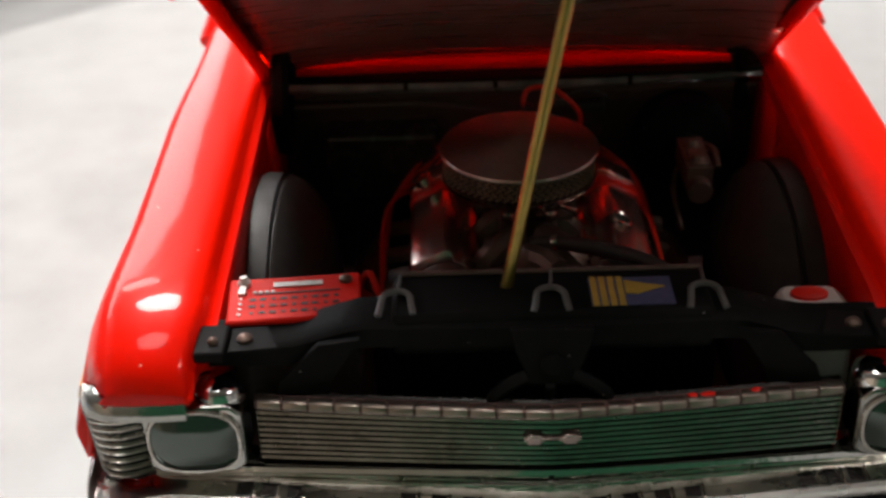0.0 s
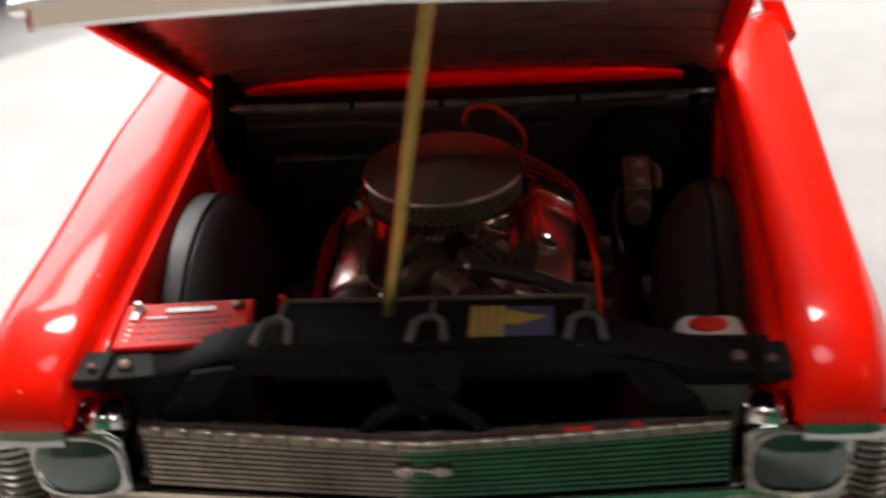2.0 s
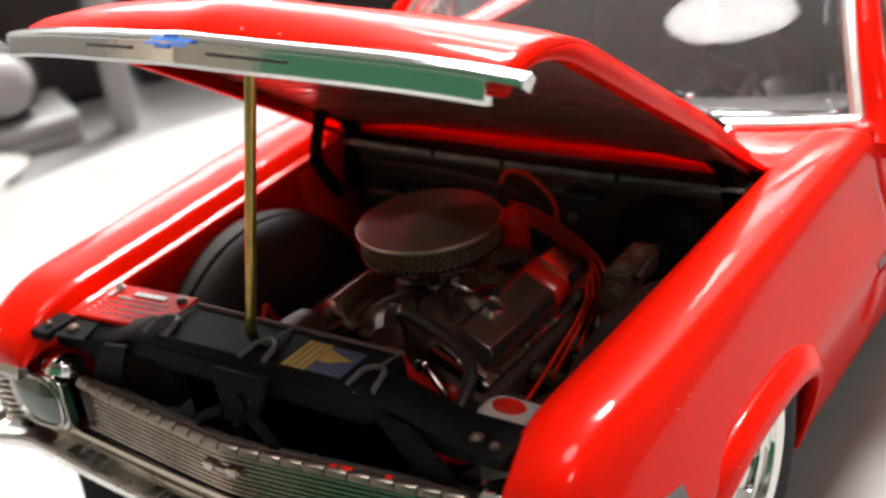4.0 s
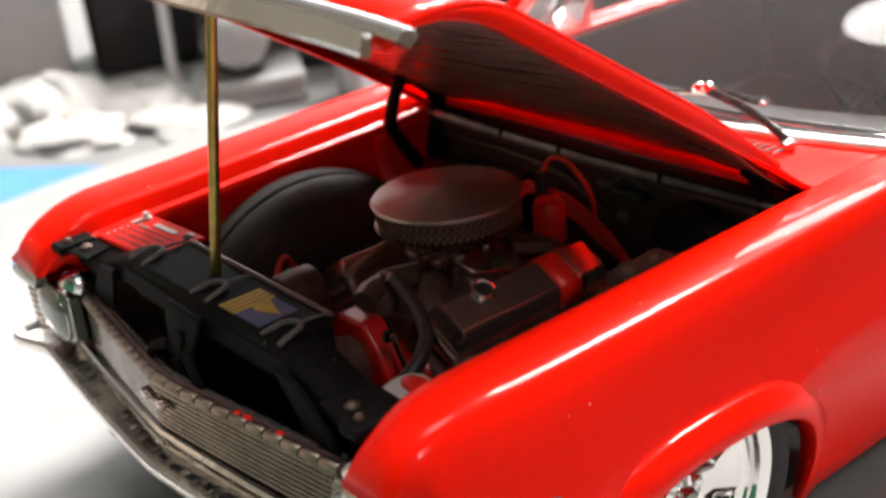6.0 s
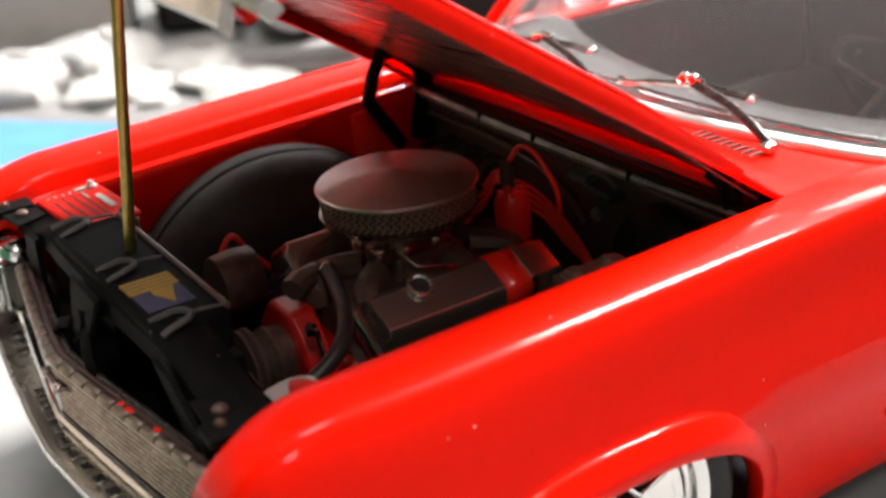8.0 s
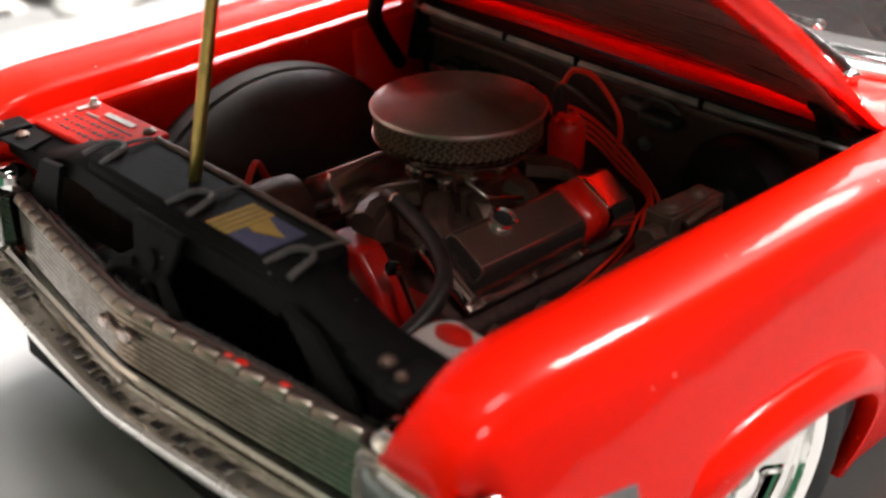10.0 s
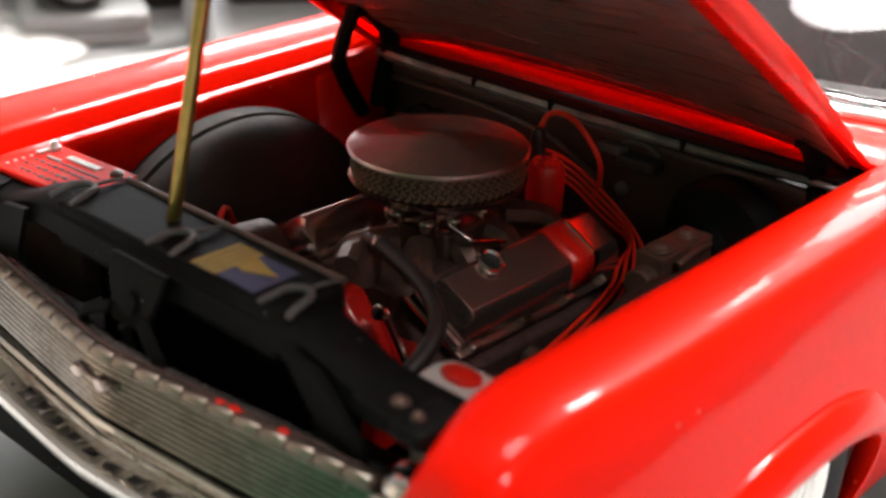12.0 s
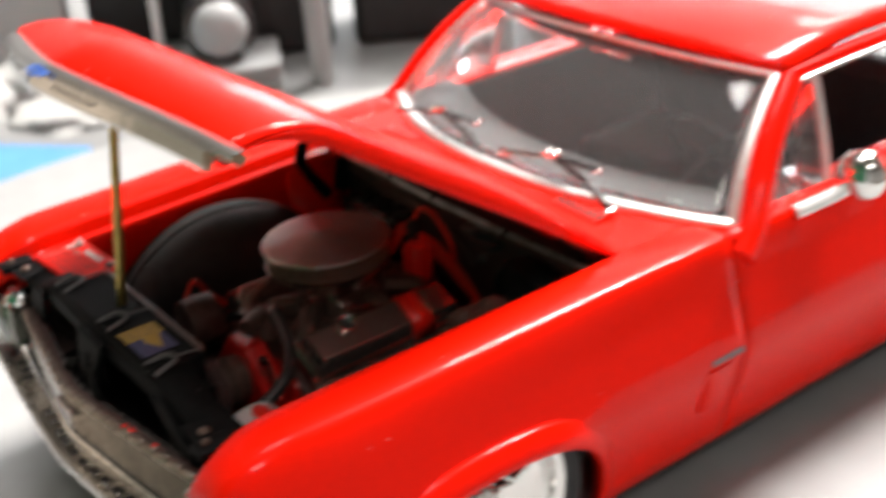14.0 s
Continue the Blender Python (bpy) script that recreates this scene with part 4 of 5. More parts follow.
part("tank_seam", tube([(-0.285, 0.272, 0.793), (0.315, 0.272, 0.793)], 0.006, 8), SEAM, tank, "brown seam along the tank")
core = part("radiator_core", box(-0.34, 0.35, 0.235, 0.275, 0.28, 0.70), BLACK_WORN, car, smooth=False)
fins = bmesh.new()
for i in range(40):
    x = lerp(-0.33, 0.34, i / 39)
    box(x - 0.003, x + 0.003, 0.222, 0.232, 0.29, 0.69, fins)
for i in range(24):
    z = lerp(0.29, 0.69, i / 23)
    box(-0.33, 0.34, 0.224, 0.230, z - 0.0025, z + 0.0025, fins)
tagged(part("core_mesh", fins, BLACK_WORN, core, smooth=False), kind="stuff")
for x in (-0.290, 0.008, 0.305):
    arc = [(x - 0.034, 0.130, 0.789), (x - 0.031, 0.145, 0.794), (x - 0.028, 0.168, 0.798)] + [(x + 0.028 * math.cos(a), 0.170 + 0.030 * math.sin(a), 0.800) for a in [math.pi * (1 - k / 8) for k in range(9)]] + [(x + 0.028, 0.168, 0.798), (x + 0.031, 0.145, 0.794), (x + 0.034, 0.130, 0.789)]
    bm = tube(arc, 0.0068, 6)
    tube([(x, 0.200, 0.800), (x + 0.004, 0.225, 0.801), (x + 0.006, 0.262, 0.797)], 0.0035, 6, bm)
    part("tank_strap", bm, GREY_MARK, tank, "dull grey strap clip")
# decal on the tank: yellow stripes and a bird shape on purple
dec = part("tank_decal", prism([(x, y, 0.7925) for x, y in ((0.085, 0.140), (0.245, 0.140), (0.245, 0.238), (0.085, 0.238))], (0, 0, 0.0015)), PURPLE, tank, "purple and yellow decal", smooth=False)
yel = bmesh.new()
for i in range(4):
    box(0.088 + 0.017 * i, 0.100 + 0.017 * i, 0.137, 0.240, 0.794, 0.7955, yel)
prism([(x, y, 0.794) for x, y in ((0.154, 0.180), (0.176, 0.176), (0.232, 0.202), (0.195, 0.212), (0.154, 0.226))], (0, 0, 0.0015), yel)
part("decal_stripes", yel, YELLOW, dec, smooth=False)
# hood latch bracket
lat = bmesh.new()
prism([(x, 0.085 - 0.25 * (0.775 - z), z) for x, z in ((-0.075, 0.778), (0.085, 0.778), (0.075, 0.735), (0.06, 0.70), (0.055, 0.668), (-0.045, 0.668), (-0.05, 0.70), (-0.065, 0.735))], (0, 0.016, 0), lat)
latch = part("hood_latch", lat, BLACK_WORN, car, bevel=0.005)
for sx in (1, -1):
    part("latch_arm", tube([(sx * 0.045, 0.062, 0.690), (sx * 0.085, 0.048, 0.676), (sx * 0.112, 0.045, 0.650), (sx * 0.105, 0.060, 0.622)], 0.013, 8, smooth=4, flat=0.6), BLACK_WORN, latch)
part("latch_hole", lathe([(0.022, 0.0), (0.022, 0.003), (0.012, 0.004), (0.002, 0.004)], axis_to((0.005, 0.0655, 0.712), (0, -0.97, 0.24)), 16), BLACK_WORN, latch)
part("latch_pin", tube([(0.0, 0.055, 0.672), (0.0, 0.07, 0.62), (0.01, 0.085, 0.56)], 0.010, 8), BLACK_WORN, latch)

# battery with a red label top
bat = part("battery", box(-0.632, -0.372, 0.190, 0.340, 0.52, 0.738, m=Matrix.Translation((-0.5, 0.28, 0)) @ Matrix.Rotation(radians(4), 4, "Z") @ Matrix.Translation((0.5, -0.28, 0))), BLACK, car, "black battery with a red printed top", bevel=0.01)
bt = Matrix.Translation((-0.5, 0.28, 0)) @ Matrix.Rotation(radians(4), 4, "Z") @ Matrix.Translation((0.5, -0.28, 0))
part("battery_top", box(-0.635, -0.368, 0.185, 0.345, 0.738, 0.753, m=bt), RED_LABEL, bat, "red printed battery top", bevel=0.006)
pr = bmesh.new()
box(-0.545, -0.445, 0.302, 0.318, 0.7535, 0.756, pr, bt)
for i in range(5):
    box(-0.612, -0.606, 0.205 + 0.019 * i, 0.211 + 0.019 * i, 0.7535, 0.7555, pr, bt)
for i in range(4):
    box(-0.585 + 0.012 * i, -0.578 + 0.012 * i, 0.284, 0.290, 0.7535, 0.7555, pr, bt)
part("battery_print", pr, LABEL_GREY, bat, smooth=False)
pd = bmesh.new()
for j in range(3):
    for i in range(9):
        w = 0.003 + 0.004 * abs(math.sin(i * 2.1 + j))
        box(-0.585 + 0.021 * i - w, -0.585 + 0.021 * i + w, 0.208 + 0.024 * j, 0.216 + 0.024 * j, 0.7535, 0.7545, pd, bt)
box(-0.58, -0.41, 0.278, 0.282, 0.7535, 0.7545, pd, bt)
part("battery_print", pd, LABEL_DARK, bat, smooth=False)
lathe_post = bmesh.new()
lathe([(0.014, 0.0), (0.014, 0.008), (0.009, 0.012), (0.007, 0.02)], Matrix.Translation((-0.607, 0.312, 0.753)), 12, lathe_post)
box(-0.614, -0.600, 0.27, 0.31, 0.753, 0.760, lathe_post)
part("battery_terminal", lathe_post, LABEL_GREY, bat)
post = bmesh.new()
lathe([(0.014, 0.0), (0.014, 0.006), (0.008, 0.010)], Matrix.Translation((-0.40, 0.322, 0.753)), 12, post)
part("battery_terminal", post, ALU, bat)

# washer bottle
wb = part("washer_bottle", prism([(x, y + 0.032, 0.50) for x, y in ((0.478, 0.250), (0.490, 0.205), (0.625, 0.188), (0.628, 0.225), (0.610, 0.312), (0.50, 0.316), (0.478, 0.285))], (0, 0, 0.20)), WHITE_PLASTIC, car, "white washer bottle with a red cap", bevel=0.016)
part("bottle_cap", lathe([(0.034, 0), (0.033, 0.008), (0.024, 0.013), (0.004, 0.015)], Matrix.Translation((0.546, 0.300, 0.699)) @ Matrix.Diagonal((1.15, 0.7, 1, 1)), 18), RED_SPOT, wb, "red painted cap")

# ---- engine ----
engine = part("engine", box(-0.20, 0.20, 0.56, 1.15, 0.25, 0.50), RED_ENGINE, car, "red painted engine block", bevel=0.03)
for s in (1, -1):
    heads = bmesh.new()
    prism([(s * x, 0.585, z) for x, z in ((0.06, 0.38), (0.26, 0.38), (0.28, 0.46), (0.10, 0.53))], (0, 0.52, 0), heads)
    part("cylinder_head", heads, BLACK, engine, bevel=0.01)
tc = bmesh.new()
prism([(x, 0.50, z) for x, z in ((-0.15, 0.26), (0.15, 0.26), (0.17, 0.40), (0.11, 0.52), (0.05, 0.585), (-0.05, 0.585), (-0.11, 0.52), (-0.17, 0.40))], (0, 0.07, 0), tc)
part("timing_cover", tc, RED_ENGINE, engine, bevel=0.012)
pump = lathe([(0.07, 0), (0.075, 0.04), (0.05, 0.06), (0.035, 0.10), (0.02, 0.11)], axis_to((0.0, 0.50, 0.47), (0, -1, 0)), 20)
tube([(0.0, 0.47, 0.47), (-0.10, 0.48, 0.42)], 0.03, 8, pump)
part("water_pump", pump, ALU, engine)
for z, r in ((0.47, 0.085), (0.31, 0.095)):
    pul = bmesh.new()
    lathe([(r * 0.3, 0), (r, 0.003), (r, 0.012), (r * 0.86, 0.018), (r, 0.024), (r, 0.033), (r * 0.4, 0.034)], axis_to((0.0, 0.43, z), (0, -1, 0)), 24, pul)
    part("pulley", pul, BLACK, engine)
fan = bmesh.new()
for k in range(5):
    a = 2 * math.pi * k / 5 + 0.3
    m = axis_to((0, 0.355, 0.47), (0, -1, 0)) @ Matrix.Rotation(a, 4, "Z") @ Matrix.Rotation(radians(24), 4, "X")
    box(0.03, 0.20, -0.035, 0.035, -0.003, 0.003, fan, m)
part("cooling_fan", fan, BLACK, engine, smooth=False)
for s in (1, -1):
    # chrome valve covers lean outwards
    m = Matrix.Translation((s * 0.215, 0.0, 0.565)) @ Matrix.Rotation(radians(s * 28), 4, "Y")
    sec = ((-0.074, -0.035), (-0.074, 0.0), (-0.056, 0.046), (-0.042, 0.056), (0.042, 0.056), (0.056, 0.046), (0.074, 0.0), (0.074, -0.035))
    rows = []
    for y, k in ((0.612, 0.0), (0.614, 0.55), (0.630, 1.0), (1.085, 1.0), (1.103, 0.55), (1.105, 0.0)):
        rows.append([m @ Vector((x * (0.94 + 0.06 * k), y, z * k if z > 0 else z)) for x, z in sec])
    vc = part("valve_cover", loft(rows, closed=True, caps=True), COVER, engine, "brownish plated valve cover", bevel=0.004)
    part("cover_rail", box(-0.086, 0.086, 0.602, 1.117, -0.040, -0.026, m=m), COVER, vc, bevel=0.003)
    # Red band painted on the cover in place of a reflection in its plating
    band = loft([[m @ Vector((x * 1.01, y, z * 1.02 + 0.001)) for x, z in sec[1:7]] for y in (0.930, 1.000)])
    part("cover_reflection", band, RED_SPOT, vc, "red reflection painted on as a band", solid=0.002)
    part("cover_end", loft([[m @ Vector((x * 1.012, y, z * 1.02 + 0.001)) for x, z in sec[1:7]] for y in (1.000, 1.016)]), CHROME, vc, solid=0.006, bevel=0.002)
    # Chrome bead added to catch the glint at the cover's front end
    part("cover_glint_bead", tube([m @ Vector((x, 0.606 + 0.10 * x * x, -0.012)) for x in (-0.070, -0.045, 0.0, 0.045, 0.070)], 0.010, 8, smooth=3), CHROME, vc)
    if s > 0:
        cap = part("oil_cap", lathe([(0.026, 0.0), (0.031, 0.008), (0.030, 0.015), (0.025, 0.017), (0.020, 0.013), (0.020, 0.004)], m @ Matrix.Translation((-0.030, 0.748, 0.054)), 24, caps=False), CHROME, vc, "chrome oil filler ring")
        part("cap_recess", lathe([(0.021, 0.005), (0.010, 0.006), (0.002, 0.006)], m @ Matrix.Translation((-0.030, 0.748, 0.054)), 20), INTERIOR, cap)
    else:
        part("breather", lathe([(0.018, 0.0), (0.018, 0.02), (0.026, 0.022), (0.026, 0.04), (0.004, 0.044)], m @ Matrix.Translation((0.0, 0.97, 0.056)), 18), CHROME, vc)
    for y in (0.63, 0.78, 0.92, 1.05):
        part("cover_clip", box(-0.012, 0.012, y, y + 0.03, -0.01, 0.012, m=m @ Matrix.Translation((s * 0.077, 0, -0.022))), CHROME_DARK, vc, bevel=0.002)
    # exhaust manifold
    ex = tube([(s * 0.36, 0.62, 0.41), (s * 0.385, 0.8, 0.40), (s * 0.385, 1.0, 0.39), (s * 0.37, 1.15, 0.34), (s * 0.34, 1.25, 0.25)], 0.035, 8, smooth=4)
    for y in (0.66, 0.80, 0.96, 1.10):
        tube([(s * 0.28, y, 0.43), (s * 0.37, y + 0.01, 0.405)], 0.028, 8, ex)
    part("exhaust_manifold", ex, RUSTY, engine)
intake = box(-0.11, 0.11, 0.60, 1.15, 0.50, 0.575)
for y in (0.68, 0.82, 0.94, 1.08):
    for s in (1, -1):
        part("intake_runner", tube([(s * 0.03, lerp(y, 0.87, 0.35), 0.60), (s * 0.09, y, 0.585), (s * 0.13, y, 0.53)], 0.034, 8, smooth=3), ALU, engine)
box(-0.07, 0.07, 0.78, 0.96, 0.57, 0.63, intake)
part("intake_manifold", intake, ALU, engine, bevel=0.008)
carb = box(-0.065, 0.065, 0.76, 0.93, 0.63, 0.695)
for x, y in ((-0.05, 0.745), (0.05, 0.745), (0.075, 0.80), (0.078, 0.88), (-0.03, 0.74)):
    lathe([(0.016, 0), (0.018, 0.02), (0.008, 0.03)], Matrix.Translation((x, y, 0.645)), 10, carb)
tube([(0.075, 0.78, 0.66), (0.12, 0.80, 0.63), (0.13, 0.9, 0.60)], 0.006, 6, carb)
part("carburettor", carb, CHROME_DARK, engine, bevel=0.006)
AC = Matrix.Translation((-0.019, 0.849, -0.022))
air = part("air_cleaner", lathe([(0.168, 0.745), (0.178, 0.752), (0.178, 0.803), (0.168, 0.806)], AC, 64), SEAM, engine, "round air cleaner with a mesh side", bevel=0.0)
part("cleaner_base", lathe([(0.07, 0.690), (0.12, 0.705), (0.165, 0.722), (0.186, 0.738), (0.187, 0.747), (0.17, 0.749)], AC, 64), CHROME_DARK, air)
part("cleaner_lid", lathe([(0.172, 0.802), (0.189, 0.803), (0.191, 0.808), (0.187, 0.813), (0.12, 0.8235), (0.05, 0.8335), (0.002, 0.840)], AC, 96), SPUN, air, "spun metal cleaner lid")
mesh_bm = bmesh.new()
for j in range(5):
    z = 0.752 + 0.0105 * j
    for i in range(60):
        a = 2 * math.pi * (i + 0.5 * (j % 2)) / 60
        p = AC @ Vector((0.180 * math.cos(a), 0.180 * math.sin(a), z + 0.004))
        box(-0.0075, 0.0075, -0.002, 0.002, -0.0020, 0.0020, mesh_bm, Matrix.Translation(p) @ Matrix.Rotation(a + math.pi / 2, 4, "Z") @ Matrix.Rotation(radians(38 if j % 2 else -38), 4, "Y"))
for i in range(60):
    a = 2 * math.pi * i / 60
    p = AC @ Vector((0.1795, 0.0, 0.0))
    ring_a = [AC @ Vector((0.1805 * math.cos(a + d * k * 0.0175), 0.1805 * math.sin(a + d * k * 0.0175), 0.752 + 0.0128 * k)) for d in (1,) for k in range(5)]
    tube(ring_a, 0.0014, 4, mesh_bm)
part("cleaner_mesh", mesh_bm, MESH, air, "brass mesh ring", smooth=False)["kind"] = "stuff"

dist = part("distributor", lathe([(0.034, 0.50), (0.034, 0.575), (0.042, 0.580), (0.044, 0.672), (0.036, 0.690), (0.02, 0.694)], Matrix.Translation((0.058, 1.115, 0.008)), 20), RED_SPOT, engine, "red distributor cap")
part("coil_boot", lathe([(0.017, 0.685), (0.018, 0.76), (0.012, 0.785), (0.004, 0.787)], Matrix.Translation((0.02, 1.13, -0.02)), 12), HOSE, dist, "black rubber boot")
part("coil_wire", tube([(0.018, 1.13, 0.750), (0.008, 1.155, 0.764), (0.024, 1.168, 0.792), (0.077, 1.170, 0.794), (0.127, 1.172, 0.757), (0.158, 1.175, 0.712), (0.154, 1.185, 0.655), (0.13, 1.20, 0.61)], 0.0068, 8, smooth=6), WIRE_RED, dist)
for i in range(4):
    o = 0.021 * i
    part("plug_wire", tube([(0.035 - 0.02 * i, 1.10 + 0.02 * i, 0.668), (0.015 + 0.5 * o, 1.15 - 0.01 * i, 0.706 - 0.35 * o), (0.075 + 0.3 * o, 1.175, 0.690 - 0.9 * o), (0.16 + 0.12 * o, 1.185, 0.644 - 0.95 * o), (0.235 + 0.2 * o, 1.183, 0.597 - 0.8 * o), (0.288 - 0.25 * o, 1.175 - o, 0.548 - 0.35 * o), (0.325 - 0.1 * o, 1.12 - 2.0 * o, 0.505), (0.345, 1.05 - 0.135 * i, 0.44)], 0.0050, 8, smooth=6), WIRE_RED, dist)
    part("plug_wire", tube([(-0.01, 1.15 + 0.02 * i, 0.662), (-0.06 - o * 0.4, 1.17, 0.70 - o * 0.5), (-0.14 - o * 0.3, 1.20, 0.67 - o), (-0.25, 1.22 - o * 0.5, 0.58 - o), (-0.335 - 0.008 * i, 1.15 - 0.03 * i, 0.50), (-0.36, 1.08 - 0.12 * i, 0.42)], 0.0050, 8, smooth=6), WIRE_RED, dist)
for i in range(5):
    a = 2 * math.pi * i / 5 + 0.4
    part("cap_tower", lathe([(0.010, 0.660), (0.010, 0.690), (0.007, 0.696)], Matrix.Translation((0.058 + 0.028 * math.cos(a), 1.115 + 0.028 * math.sin(a), 0.012)), 8), RED_SPOT, dist)
part("loose_wire", tube([(-0.36, 0.70, 0.45), (-0.40, 0.62, 0.54), (-0.37, 0.56, 0.62), (-0.34, 0.50, 0.56)], 0.008, 8, smooth=5), WIRE_RED, engine)

therm = lathe([(0.045, 0.57), (0.045, 0.60), (0.035, 0.64), (0.02, 0.655)], Matrix.Translation((0.0, 0.60, 0)), 14)
tube([(0.0, 0.60, 0.63), (0.03, 0.55, 0.645), (0.05, 0.52, 0.64)], 0.028, 8, therm)
part("thermostat_housing", therm, ALU, engine)
hose = part("upper_hose", tube([(0.0, 0.625, 0.648), (0.05, 0.612, 0.658), (0.102, 0.598, 0.656), (0.225, 0.556, 0.646), (0.305, 0.505, 0.625), (0.330, 0.44, 0.590), (0.322, 0.36, 0.555), (0.29, 0.28, 0.54)], 0.0175, 12, smooth=6), HOSE, engine, "black radiator hose")
part("hose_clamp", lathe([(0.019, -0.007), (0.020, -0.005), (0.020, 0.005), (0.019, 0.007)], axis_to((0.05, 0.612, 0.658), (0.85, -0.25, 0.05)), 16), CHROME_DARK, hose)
alt = lathe([(0.02, 0), (0.07, 0.01), (0.075, 0.06), (0.07, 0.11), (0.02, 0.12)], axis_to((-0.20, 0.55, 0.585), (0, -1, 0)), 20)
part("alternator", alt, RUSTY, engine)
br = tube([(0.16, 0.515, 0.585), (0.24, 0.50, 0.50)], 0.008, 6)
lathe([(0.016, 0), (0.016, 0.014), (0.004, 0.018)], axis_to((0.16, 0.51, 0.588), (0, -1, 0.4)), 10, br)
part("bracket_arm", br, CHROME, engine)
mc = box(0.408, 0.475, 0.965, 1.14, 0.600, 0.655)
tube([(0.44, 1.15, 0.60), (0.44, 0.93, 0.60)], 0.032, 12, mc)
for y, r in ((1.0, 0.026), (1.09, 0.023)):
    lathe([(r * 1.1, 0.653), (r * 1.15, 0.661), (r * 0.8, 0.664), (r * 0.62, 0.672), (r * 0.2, 0.674)], Matrix.Translation((0.442, y, 0)), 14, mc)
box(0.420, 0.463, 0.975, 1.13, 0.650, 0.660, mc)
tube([(0.478, 1.12, 0.640), (0.492, 1.06, 0.655), (0.490, 0.99, 0.640)], 0.010, 8, mc, smooth=3)
tube([(0.40, 1.06, 0.61), (0.385, 1.0, 0.57), (0.40, 0.92, 0.50)], 0.007, 6, mc, smooth=3)
part("brake_cylinder", mc, RUSTY, car, "brown metal brake cylinder", bevel=0.008)

# ---- wheels ----
def wheel(cx, cy, s):
    m = Matrix.Translation((cx, cy, 0.335)) @ Matrix.Rotation(radians(90 * s), 4, "Y")
    w = part("wheel", lathe([(0.235, -0.09), (0.255, -0.085), (0.27, 0.0), (0.255, 0.055), (0.235, 0.06)], m, 48, caps=False), CHROME, car, solid=0.008)
    part("tyre", lathe([(0.25, -0.10), (0.285, -0.115), (0.315, -0.105), (0.333, -0.07), (0.335, 0.0), (0.333, 0.04), (0.318, 0.075), (0.30, 0.086), (0.28, 0.082), (0.262, 0.066)], m, 64, caps=False), RUBBER, w, "black rubber tyre")
    part("rim_ring", lathe([(0.228, 0.045), (0.236, 0.062), (0.260, 0.072), (0.272, 0.068), (0.276, 0.05)], m, 56, caps=False), CHROME, w)
    part("rim_step", lathe([(0.184, 0.030), (0.188, 0.040), (0.213, 0.044), (0.217, 0.050), (0.228, 0.05), (0.232, 0.03)], m, 56, caps=False), CHROME, w)
    part("rim_back", lathe([(0.225, 0.0), (0.15, -0.01), (0.01, -0.012)], m, 40), BLACK, w)
    for k in range(5):
        r = m @ Matrix.Rotation(2 * math.pi * k / 5 + 0.35, 4, "Z")
        sp = bmesh.new()
        prism([r @ Vector(p) for p in ((0.045, -0.042, 0.018), (0.105, -0.034, 0.022), (0.19, -0.073, 0.026), (0.200, 0.0, 0.027), (0.19, 0.073, 0.026), (0.105, 0.034, 0.022), (0.045, 0.042, 0.018))], r.to_3x3() @ Vector((0, 0, 0.016)), sp)
        part("spoke", sp, CHROME, w, bevel=0.008)
        ring = [(0.108, 13), (0.112, -13), (0.118, -15), (0.178, -13.5), (0.187, -11), (0.187, 11), (0.178, 13.5), (0.118, 15), (0.108, 13)]
        part("slot_rim", tube([r @ Matrix.Rotation(radians(36 + a), 4, "Z") @ Vector((q, 0, 0.042)) for q, a in ring], 0.0055, 6), CHROME, w)
        part("lug_nut", lathe([(0.013, 0.03), (0.013, 0.055), (0.006, 0.06)], r @ Matrix.Rotation(0.62, 4, "Z") @ Matrix.Translation((0.058, 0, 0)), 8), CHROME, w)
    part("hub_cap", lathe([(0.062, 0.02), (0.060, 0.045), (0.042, 0.052), (0.040, 0.075), (0.030, 0.082), (0.003, 0.084)], m, 28), CHROME, w)


for cx, s in ((0.79, 1), (-0.79, -1)):
    for cy in (AXLE_F, AXLE_R):
        wheel(cx, cy, s)

